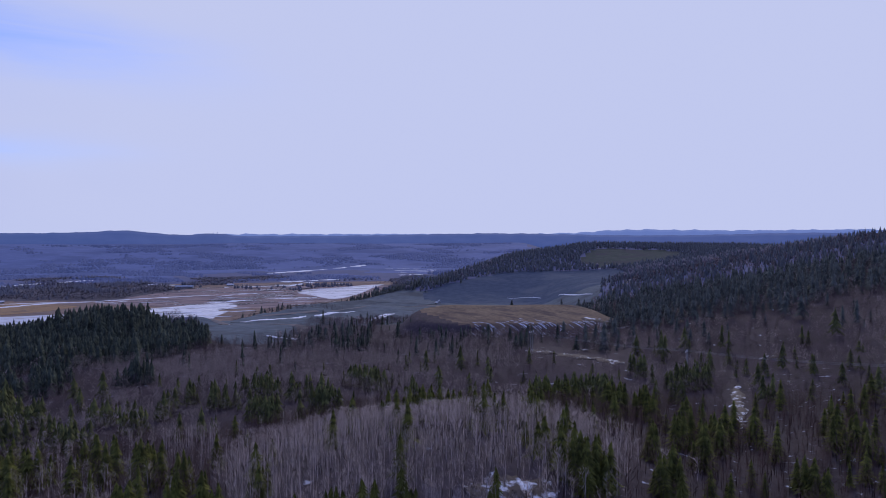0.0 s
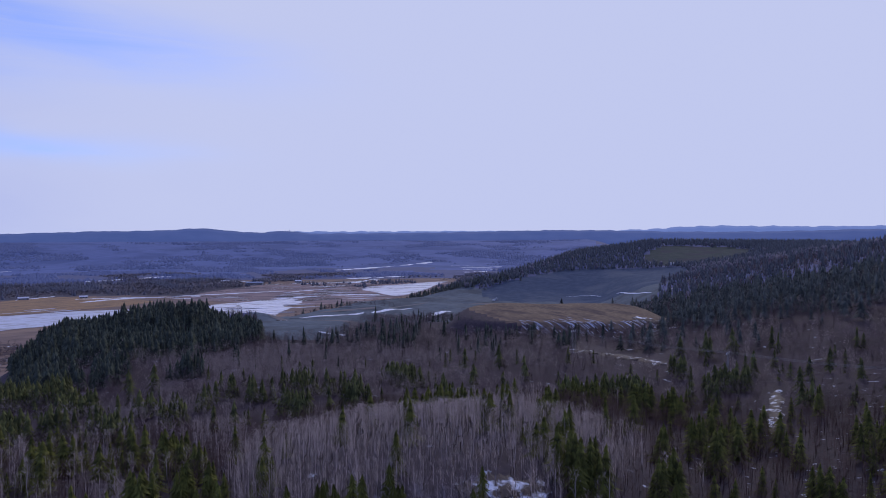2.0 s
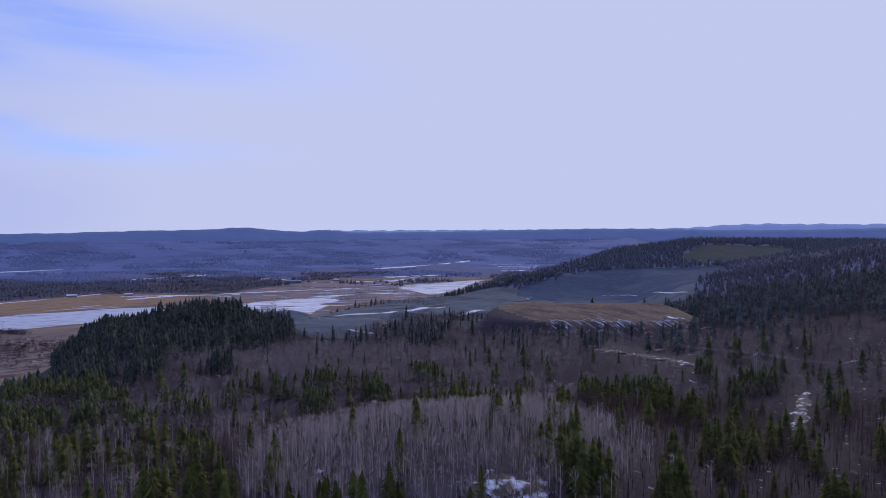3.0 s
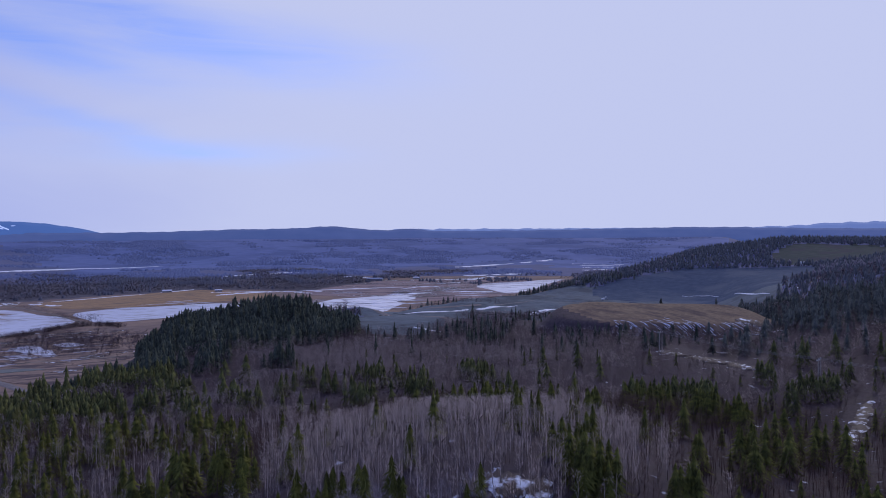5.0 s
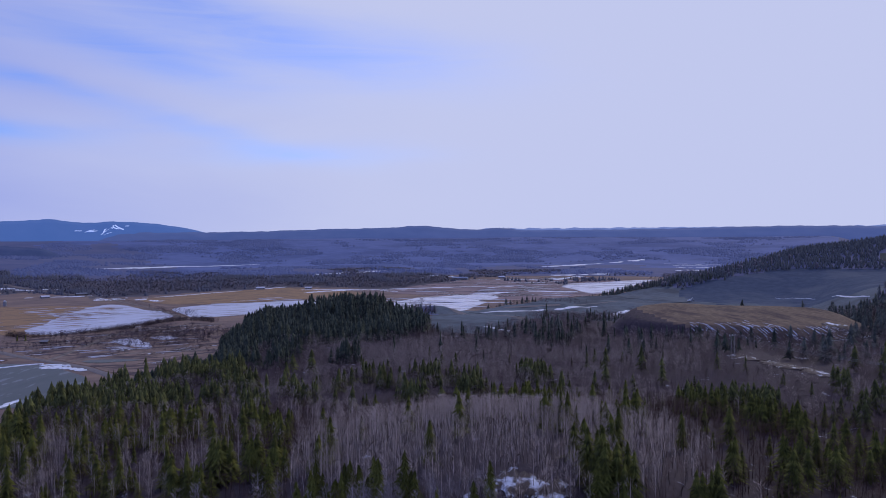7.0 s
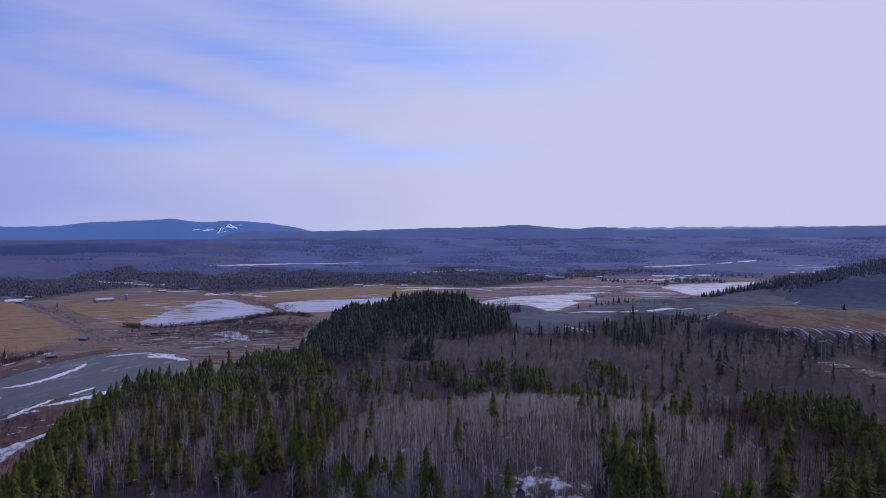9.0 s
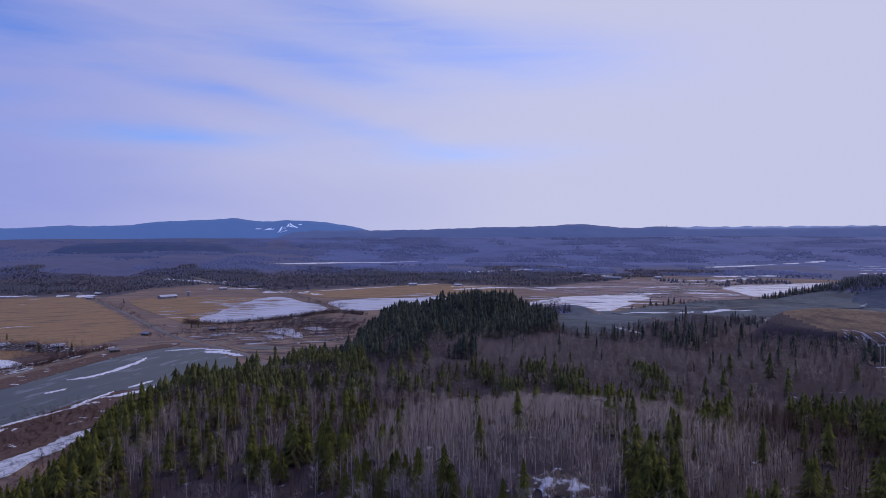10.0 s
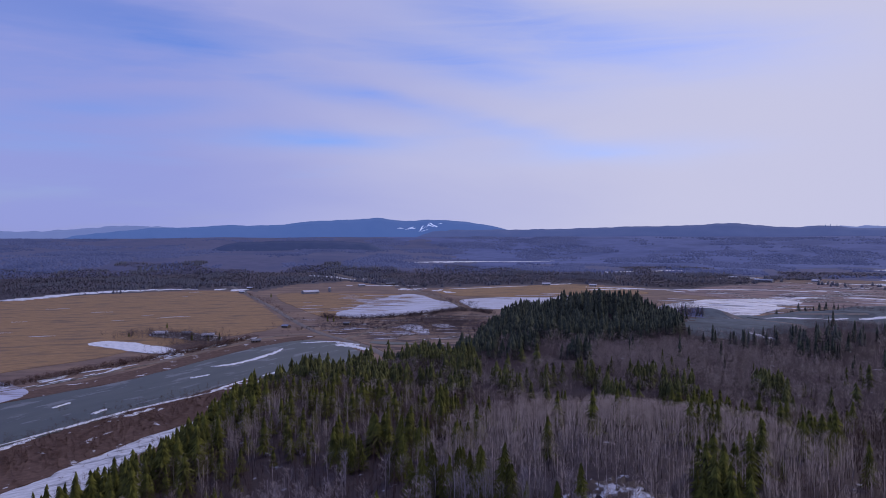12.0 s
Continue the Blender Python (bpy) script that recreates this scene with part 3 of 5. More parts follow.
def line_sides(line, width, seed=0, ragged_by=0.0, smooth_times=2):
    rnd = random.Random(seed)
    pts = rounded(line, smooth_times, closed=False)
    left, right = [], []
    for i, (x, y) in enumerate(pts):
        x0, y0 = pts[max(0, i - 1)]
        x1, y1 = pts[min(len(pts) - 1, i + 1)]
        d = math.hypot(x1 - x0, y1 - y0) or 1.0
        nx, ny = -(y1 - y0) / d, (x1 - x0) / d
        w = width / 2 * (1 + rnd.uniform(-ragged_by, ragged_by))
        w2 = width / 2 * (1 + rnd.uniform(-ragged_by, ragged_by))
        left.append((x + nx * w, y + ny * w))
        right.append((x - nx * w2, y - ny * w2))
    return left, right


def ribbon(name, line, width, mat, label="", category="", lift=0.35, seed=0, ragged_by=0.0, kind="structure", across=4, parts=2, taper=False):
    """A strip laid over the ground along a line, with a low edge."""
    left, right = line_sides(line, width, seed, ragged_by, parts)
    verts, faces = [], []
    n = len(left)
    for i, ((x0, y0), (x1, y1)) in enumerate(zip(left, right)):
        pinch = 1.0
        if taper:
            pinch = max(0.04, min(1.0, 4.0 * min(i, n - 1 - i) / n))
        mx, my = (x0 + x1) / 2, (y0 + y1) / 2
        for k in range(across + 1):
            f = (k / across - 0.5) * pinch
            x, y = mx + (x1 - x0) * f, my + (y1 - y0) * f
            verts.append((x, y, float(height(x, y)) + (lift if 0 < k < across else lift * 0.4)))
    w = across + 1
    for i in range(n - 1):
        for k in range(across):
            p = i * w + k
            faces.append((p, p + 1, p + w + 1, p + w))
    me = mesh_of(name, verts, faces, mat)
    if sum(q.normal.z for q in me.polygons) < 0:
        me.flip_normals()
    ob = tagged(new(name, me), label, category, kind=kind)
    return ob


# roads and tracks
ROAD = [(-1500, 838), (-1366, 791), (-1153, 718), (-945, 642), (-760, 571), (-657, 540), (-582, 530), (-520, 517), (-460, 492), (-431, 476), (-405, 452), (-400, 420)]
ribbon("road", ROAD, 9, M_ROAD, "grey two-lane road crossing the valley floor", "road", lift=0.6)
ribbon("track", [(-650, 538), (-690, 500), (-668, 440), (-640, 380), (-600, 300), (-572, 230), (-558, 150), (-552, 60)], 6, M_TRACK, "pale dirt track along the river bank", "track", lift=0.62)
ribbon("track", [(-600, 532), (-635, 600), (-700, 715), (-690, 790), (-640, 850)], 7, M_TRACK, "dirt track past the flooded meadow", "track", lift=0.62)
ribbon("track", [(-575, 530), (-569, 589), (-518, 628), (-480, 660)], 6, M_TRACK, "dirt track at the foot of the knoll", "track", lift=0.62)
ribbon("track", [(-1660, 1250), (-1368, 1167), (-1160, 1108), (-960, 1010), (-843, 949), (-740, 880)], 9, M_TRACK, "raised line between tree rows across the fields", "track", lift=0.8)
sheet("river_bank", [(-505, 60), (-515, 155), (-530, 243), (-562, 310), (-603, 385), (-633, 465), (-640, 525), (-660, 520), (-660, 450), (-628, 375), (-590, 300), (-556, 235), (-543, 150), (-535, 60)], 0.42, M_MUD, "muddy river bank with strips of melting snow", "bank", thick=0.3)
sheet("river_bar", [(-365, 60), (-384, 129), (-398, 165), (-415, 205), (-431, 251), (-455, 310), (-470, 338), (-440, 350), (-400, 320), (-366, 254), (-354, 221), (-335, 179), (-313, 143), (-293, 112), (-272, 60)], 0.45, M_MUD, "low brown river bar with brush and snow", "bank", thick=0.5)
sheet("wet_meadow", [(-640, 548), (-740, 585), (-780, 640), (-735, 715), (-725, 790), (-690, 850), (-600, 830), (-500, 760), (-475, 680), (-470, 600), (-430, 510), (-470, 505), (-560, 535)], 0.28, M_WET, "brown wet meadow with pools and brush", "meadow")
sheet("pool", [(-640, 172), (-606, 172), (-587, 179), (-556, 184), (-528, 174), (-517, 160), (-515, 140), (-560, 130), (-640, 140)], 0.6, M_ICE, "grey frozen pond behind the bank brush", "pool", amount=3, step=4, lobes=10)
sheet("pool", [(-560, 538), (-530, 548), (-505, 575), (-530, 570), (-565, 552)], 0.5, M_WATER, "small dark pool beside the road", "pool", amount=3, step=6)
sheet("pool", [(-640, 650), (-600, 640), (-570, 632), (-565, 650), (-600, 668), (-640, 690), (-655, 675)], 0.5, M_ICE, "small icy pool in the wet meadow", "pool", amount=3, step=4, lobes=9)
sheet("pool", [(-630, 700), (-600, 690), (-585, 705), (-620, 725)], 0.5, M_ICE, "small icy pool in the wet meadow", "pool", amount=3, step=4, lobes=9)

# snow left on the fields, and ice on the river
SNOW_LINES = [
    ([(-1463, 344), (-1482, 406), (-1550, 522), (-1521, 682), (-1437, 765), (-1361, 800)], 46), ([(-1667, 1170), (-1539, 1189), (-1442, 1190)], 22),
    ([(-1815, 1665), (-1845, 1930), (-1872, 2250), (-1750, 2455)], 42), ([(-1151, 1899), (-1080, 2009), (-1010, 2115)], 32), ([(-785, 1889), (-750, 2010), (-671, 1915)], 22),
    ([(-590, 2560), (-465, 2810), (-300, 3178)], 45), ([(-826, 1352), (-779, 1460), (-640, 1500)], 22),
    ([(-195, 2835), (-90, 2850), (10, 2825)], 26), ([(-150, 2700), (-60, 2725), (15, 2700)], 22), ([(-130, 2560), (-60, 2580), (-10, 2565)], 24), ([(-120, 2420), (-80, 2440), (-40, 2430)], 22),
    ([(-453, 2110), (-361, 2190), (-300, 2230)], 40), ([(-1140, 1066), (-1061, 1110), (-985, 1090)], 24), ([(-1320, 1050), (-1240, 1120), (-1200, 1180)], 16),
    ([(-880, 1420), (-760, 1475), (-640, 1450)], 12), ([(-1646, 1161), (-1600, 1185), (-1557, 1206)], 22), ([(-1485, 1220), (-1450, 1250), (-1421, 1276)], 18), ([(-1156, 1084), (-1135, 1100), (-1110, 1125)], 12), ([(-1072, 1127), (-1040, 1231), (-996, 1365), (-970, 1490)], 13),
    ([(-449, 1794), (-410, 1840), (-371, 1880)], 14), ([(-400, 1938), (-385, 2030), (-365, 2117)], 22), ([(-486, 1608), (-470, 1650), (-450, 1686)], 12), ([(-465, 1445), (-440, 1465), (-402, 1478)], 14), ([(-1055, 2001), (-1042, 2060), (-1028, 2125)], 24), ([(-700, 1500), (-560, 1620), (-420, 1700)], 20), ([(-430, 1480), (-330, 1560), (-250, 1570)], 25), ([(-560, 1900), (-430, 1960), (-330, 2060)], 18),
]
for i, (line, width) in enumerate(SNOW_LINES):
    far_off = math.hypot(*line[0]) > 2500
    rnd = random.Random(i)
    pts = np.array(rounded(line, 3, closed=False))
    cuts = sorted(rnd.uniform(0.0, 1.0) for _ in range(7 if far_off else 2))
    for t0, t1 in zip([0.0] + cuts, cuts + [1.0]):
        piece = pts[int(t0 * len(pts)):max(int(t0 * len(pts)) + 3, int((t1 - 0.03) * len(pts)))]
        if len(piece) >= 3:
            ribbon("snow_strip", [tuple(q) for q in piece], width * (rnd.uniform(0.25, 0.9) if far_off else rnd.uniform(0.7, 1.1)), M_SNOW, "strip of old snow lying along a field edge", "snow", lift=0.7 if width < 30 else 1.5, seed=i, ragged_by=0.7, parts=1, taper=True)
sheet("snow_patch", [(-790, 300), (-792, 329), (-730, 345), (-668, 356), (-645, 340), (-695, 315), (-757, 294)], 0.6, M_SNOW, "large patch of old snow on the stubble field", "snow", amount=3, step=5, lobes=14)
sheet("snow_patch", [(-800, 366), (-830, 400), (-770, 430), (-705, 432), (-690, 412), (-730, 396)], 0.5, M_SNOWY, "snowy farmyard round the houses", "snow", amount=4, step=5, lobes=16)
rnd = random.Random(5)
for k in range(190):
    if k < 36:  # along the bank track
        cy = rnd.uniform(110, 480)
        cx, lie = float(np.interp(cy, (60, 150, 235, 300, 375, 450), (-548, -556, -570, -604, -640, -672))) - rnd.uniform(2, 26), 115
    elif k < 56:
        cx, cy, lie = rnd.uniform(-1400, -760), rnd.uniform(200, 760), 65
    elif k < 110:
        cx, cy, lie = rnd.uniform(-740, -480), rnd.uniform(560, 820), 44
    else:
        cy = rnd.uniform(1380, 2250)
        cx, lie = -0.3 * cy + rnd.uniform(-170, 230), 15
    a, thin, t0 = rnd.uniform(5, 19), rnd.uniform(0.05, 0.13) if 36 <= k < 56 else rnd.uniform(0.12, 0.32), radians(lie + rnd.uniform(-18, 18))
    ring = []
    for t in np.arange(0, 6.28, 0.3):
        u, w = a * rnd.uniform(0.45, 1.3) * math.cos(t), a * thin * rnd.uniform(0.3, 1.5) * math.sin(t)
        ring.append((cx + u * math.cos(t0) - w * math.sin(t0), cy + u * math.sin(t0) + w * math.cos(t0)))
    if k >= 110:
        ring = [(cx + 2.6 * (x - cx), cy + 2.6 * (y - cy)) for x, y in ring]
    sheet("snow_patch", ring, 0.62, M_SNOW if k < 56 else M_SNOWY, "small ragged patch of old snow", "snow", amount=1.2, step=4)
rnd = random.Random(17)
for cx, cy, lie, sx, sy, count, long_ in ((-975, 890, 49, 45, 55, 18, 24), (-890, 770, 51, 35, 40, 12, 18), (-800, 1130, 37, 40, 60, 10, 26), (-450, 1330, 21, 70, 110, 18, 32), (-330, 1640, 17, 80, 130, 20, 34), (-590, 640, 46, 70, 60, 16, 13), (-620, 590, 46, 40, 20, 8, 10)):
    for k in range(count):
        x0, y0 = cx + rnd.gauss(0, sx), cy + rnd.gauss(0, sy)
        a = radians(lie + rnd.uniform(-14, 14))
        ring = []
        for t in np.arange(0, 6.28, 0.35):
            u, w = long_ * rnd.uniform(0.5, 1.3) * math.cos(t), long_ * 0.16 * rnd.uniform(0.4, 1.6) * math.sin(t)
            ring.append((x0 + u * math.cos(a) - w * math.sin(a), y0 + u * math.sin(a) + w * math.cos(a)))
        sheet("ice_patch", ring, 0.66, M_ICE, "thin tongue of pale ice on flooded ground", "ice", amount=1.0, step=4)
for k in range(30):  # stubble standing out of the flooded corner of the field
    f = rnd.uniform(0, 1)
    x0, y0 = -860 - 160 * f + rnd.uniform(-6, 46), 715 + 240 * f + rnd.uniform(-10, 40)
    a, long_ = radians(50 + rnd.uniform(-8, 8)), rnd.uniform(10, 30)
    ring = []
    for t in np.arange(0, 6.28, 0.35):
        u, w = long_ * rnd.uniform(0.6, 1.2) * math.cos(t), long_ * 0.12 * rnd.uniform(0.4, 1.6) * math.sin(t)
        ring.append((x0 + u * math.cos(a) - w * math.sin(a), y0 + u * math.sin(a) + w * math.cos(a)))
    sheet("stubble_tongue", ring, 0.7, M_FIELD, "tongue of tan stubble standing out of the ice", "field", amount=1.0, step=4)
ICE_LINES = [([(-585, 512), (-570, 519), (-552, 522)], 7), ([(-548, 508), (-530, 512), (-515, 506)], 9), ([(-452, 318), (-447, 345), (-452, 372), (-462, 398)], 9), ([(-470, 352), (-478, 380)], 4), ([(-365, 95), (-378, 122), (-392, 150)], 6), ([(-545, 338), (-540, 362), (-567, 416), (-591, 444)], 6), ([(-437, 286), (-450, 305), (-466, 338)], 5), ([(-390, 130), (-407, 177), (-417, 200), (-429, 240), (-437, 286)], 3.5), ([(-407, 210), (-418, 235)], 6), ([(-431, 195), (-440, 208)], 4), ([(-612, 480), (-602, 505), (-588, 520)], 4), ([(-572, 503), (-545, 515)], 12), ([(-470, 180), (-480, 195)], 3), ([(-505, 300), (-508, 320)], 4)]
for i, (line, width) in enumerate(ICE_LINES):
    ribbon("ice_floe", line, width, M_SNOW, "white ridge of river ice and snow", "ice", lift=0.9, seed=40 + i, ragged_by=0.6, parts=3, taper=True)

# snow in the woods and the pit
for i, (line, width, mat, label) in enumerate([
    ([(152, 356), (142, 330), (134, 312), (124, 285)], 6, M_SNOWY, "snowy cutline running down through bare trees"),
    ([(64, 492), (72, 484), (80, 474)], 11, M_SNOW_THIN, "patchy snow on an open slope"),
    ([(82, 474), (89, 466), (97, 456), (100, 448)], 14, M_SNOW_THIN, "patchy snow on an open slope"),
    ([(102, 458), (110, 446), (116, 436)], 9, M_SNOW_THIN, "patchy snow on an open slope"),
    ([(8, 173), (15, 177), (24, 178), (30, 174)], 10, M_SNOWY, "patchy snow in a small opening among aspens"),
    ([(14, 166), (22, 169), (30, 168)], 6, M_SNOWY, "patchy snow on the floor of the aspen wood"),
    ([(190, 412), (198, 418), (206, 424)], 7, M_SNOWY, "patchy snow on the wooded slope"),
    ([(-232, 852), (-196, 886), (-182, 925), (-168, 938)], 11, M_SNOW, "snow bank along the edge of the pit"),
    ([(-158, 940), (-146, 954), (-124, 985), (-110, 992)], 13, M_SNOW, "snow bank along the edge of the pit"),
    ([(-146, 622), (-134, 612), (-124, 606), (-112, 592)], 5, M_SNOW, "hook of snow at the edge of the pit"),
    ([(-84, 876), (-68, 920), (-54, 956)], 11, M_SNOW, "snow bank along the edge of the pit"),
    ([(-64, 562), (-58, 568), (-52, 570)], 5, M_SNOWY, "snow among bare trees near the pit"),
    ([(-225, 742), (-190, 760), (-150, 775)], 5, M_SNOWY, "thin snow at the foot of a gravel bank"),
    ([(180, 1040), (192, 975), (204, 914)], 2.2, M_SNOW, "thin snow line on a ledge of the scraped slope"),
    ([(120, 1180), (150, 1130), (165, 1090)], 1.2, M_SNOW, "thin snow line on a ledge of the scraped slope"),
    ([(276, 985), (236, 907), (212, 868), (192, 846)], 5, M_SNOWY, "snowy track climbing beside the pit"),
    ([(128, 618), (140, 614), (154, 612)], 9, M_SNOWY, "snow at the end of the grassy mound"),
]):
    ribbon("snow_strip", line, width, mat, label, "snow", lift=0.7, seed=60 + i, ragged_by=0.5, parts=3, taper=True)
rnd = random.Random(9)
for k in range(170):
    u = 94 - 128 * rnd.uniform(0, 1) ** 1.25
    v = rnd.uniform(-36, -20 + 7 * math.sin(u / 9))
    far = rnd.uniform(0.15, 0.6)
    line = [(u, v), (u + 7 * far, v - 3.6 * far), (u + 15 * far, v - 8.4 * far)]
    ribbon("snow_strip", [(62 + p, 632 + q - 0.03 * p) for p, q in line], rnd.uniform(0.12, 0.5), M_SNOW, "narrow streak of snow in a furrow of the mound", "snow", lift=0.3, seed=80 + k, ragged_by=0.7, parts=2, taper=True)
for line, width, label in (([(-100, 1050), (-42, 1070), (10, 1050), (60, 1010)], 9, "pale haul road across the pit floor"), ([(-250, 800), (-190, 760), (-130, 700), (-120, 650)], 10, "pale haul road into the pit"), ([(-330, 900), (-200, 940), (-100, 1050)], 10, "pale haul road round the gravel heap")):
    ribbon("haul_road", line, width, M_ROAD, label, "road", lift=0.5)
for i, (line, width) in enumerate([
    ([(-245, 832), (-190, 818), (-120, 842)], 12), ([(-150, 902), (-60, 882), (20, 892)], 14), ([(-255, 980), (-150, 1000), (-60, 985)], 16), ([(60, 905), (140, 925), (196, 980)], 12),
    ([(-110, 765), (-60, 778), (-40, 800)], 9), ([(-330, 940), (-300, 990), (-250, 1040)], 12), ([(-60, 1090), (20, 1075), (110, 1060)], 9), ([(-200, 1120), (-120, 1140), (-40, 1125)], 14)]):
    ribbon("gravel_berm", line, width * 2.4, M_GRAVEL, "low dark berm of dug gravel", "berm", lift=0.3 + 0.1 * (i % 3), seed=300 + i, ragged_by=0.4, parts=3, taper=True, across=4)


# ---- trees ----
def spruce_shape(seed, layers, points, slim=0.21, droop=0.25, ragged_by=0.38):
    """Crown of a spruce one metre high: jagged skirts of boughs, one over another, round a thin stem."""
    rnd = random.Random(seed)
    v, f = [], []
    for k in range(layers):
        t = k / layers
        z = 0.12 + 0.83 * t
        r = slim * (1 - t) ** 0.85 * rnd.uniform(0.85, 1.15) + 0.012
        thick = 0.83 / layers * 1.9
        a0 = rnd.uniform(0, 6.28)
        c = len(v)
        v.append((rnd.uniform(-0.01, 0.01), rnd.uniform(-0.01, 0.01), min(1.0, z + thick)))
        for j in range(points):
            a = a0 + 6.2832 * j / points + rnd.uniform(-0.12, 0.12)
            far = r * rnd.uniform(1 - ragged_by, 1 + ragged_by)
            near = r * rnd.uniform(0.3, 0.5)
            v.append((far * math.cos(a), far * math.sin(a), z - r * droop * rnd.uniform(0.6, 1.3)))
            b = a + 3.1416 / points
            v.append((near * math.cos(b), near * math.sin(b), z + thick * 0.25))
        for j in range(points * 2):
            f.append((c, c + 1 + j, c + 1 + (j + 1) % (points * 2)))
    return np.array(v), f


def stem_shape(v, f, p, q, r0, r1, sides=3):
    p, q = Vector(p), Vector(q)
    d = (q - p).normalized()
    u = d.orthogonal().normalized()
    w = d.cross(u)
    c = len(v)
    for k in range(sides):
        a = 6.2832 * k / sides
        o = u * math.cos(a) + w * math.sin(a)
        v.append(tuple(p + o * r0))
        v.append(tuple(q + o * r1))
    for k in range(sides):
        a, b = c + 2 * k, c + 2 * ((k + 1) % sides)
        f.append((a, b, b + 1, a + 1))


def bare_shape(seed, limbs, twigs, wide=0.17, stem=0.0075, low=0.42, fine=0.5, long=0.15, sides=3, with_stem=True):
    """Leafless tree one metre high: thin pale stem, rising limbs and a rounded haze of fine twigs."""
    rnd = random.Random(seed)
    v, f = [], []
    bend = (rnd.uniform(-0.035, 0.035), rnd.uniform(-0.035, 0.035))
    if with_stem:
        mid = (bend[0], bend[1], 0.55)
        stem_shape(v, f, (0, 0, -0.02), mid, stem, stem * 0.75, sides)
        stem_shape(v, f, mid, (bend[0] * 0.5, bend[1] * 0.5, 0.97), stem * 0.75, stem * 0.2, sides)
    lean = [rnd.uniform(0.7, 1.25) for _ in range(5)]

    def reach(z, a):
        """Half width of the crown at a height, with lobes round it."""
        t = (z - low) / (1.0 - low)
        return wide * 1.55 * max(0.0, t) ** 0.45 * max(0.0, 1.0 - t) ** 0.55 * lean[int(a / 6.284 * 5) % 5]

    for _ in range(limbs):
        z0 = rnd.uniform(low - 0.12, 0.8)
        a = rnd.uniform(0, 6.28)
        z1 = min(0.97, z0 + rnd.uniform(0.12, 0.24))
        r = max(0.03, reach(max(z1, low + 0.03), a)) * 0.8
        c = len(v)
        v += [(bend[0] * z0, bend[1] * z0, z0 - stem), (bend[0] * z0, bend[1] * z0, z0 + stem), (r * math.cos(a), r * math.sin(a), z1)]
        f.append((c, c + 1, c + 2))
    for _ in range(twigs):
        z = low + (0.97 - low) * rnd.uniform(0.03, 1.0) ** 0.8
        a = rnd.uniform(0, 6.28)
        r = reach(z, a) * rnd.uniform(0.15, 1.0) ** 0.6
        b = (r * math.cos(a), r * math.sin(a), z)
        ln = long * rnd.uniform(0.5, 1.2)
        d = Vector((0.55 * math.cos(a) + rnd.uniform(-0.5, 0.5), 0.55 * math.sin(a) + rnd.uniform(-0.5, 0.5), 0.75 + rnd.uniform(-0.35, 0.3))).normalized() * ln
        t = a + rnd.uniform(-1.2, 1.2)
        w = stem * fine
        c = len(v)
        v += [(b[0] - w * math.sin(t), b[1] + w * math.cos(t), b[2] - w * 0.5), (b[0] + w * math.sin(t), b[1] - w * math.cos(t), b[2] + w * 0.5), (b[0] + d.x, b[1] + d.y, min(1.04, b[2] + d.z))]
        f.append((c, c + 1, c + 2))
    return np.array(v), f


def plume_shape(seed, sides=4, wide=0.2):
    """A far leafless tree: an uneven narrow plume."""
    rnd = random.Random(seed)
    v = [(rnd.uniform(-0.06, 0.06), rnd.uniform(-0.06, 0.06), 1.0)]
    for z, r in ((0.6, 1.0), (0.0, 0.45)):
        for j in range(sides):
            a = 6.2832 * (j + rnd.uniform(-0.25, 0.25)) / sides
            q = wide * r * rnd.uniform(0.65, 1.3)
            v.append((q * math.cos(a), q * math.sin(a), z * rnd.uniform(0.75, 1.2)))
    f = [(0, 1 + j, 1 + (j + 1) % sides) for j in range(sides)]
    for j in range(sides):
        k = (j + 1) % sides
        f.append((1 + j, 1 + sides + j, 1 + sides + k, 1 + k))
    return np.array(v), f


def spike_shape(seed, sides=5, wide=0.2):
    rnd = random.Random(seed)
    v = [(0, 0, 1.0)]
    for j in range(sides):
        a = 6.2832 * (j + rnd.uniform(-0.2, 0.2)) / sides
        q = wide * rnd.uniform(0.75, 1.25)
        v.append((q * math.cos(a), q * math.sin(a), rnd.uniform(0.0, 0.08)))
    return np.array(v), [(0, 1 + j, 1 + (j + 1) % sides) for j in range(sides)]


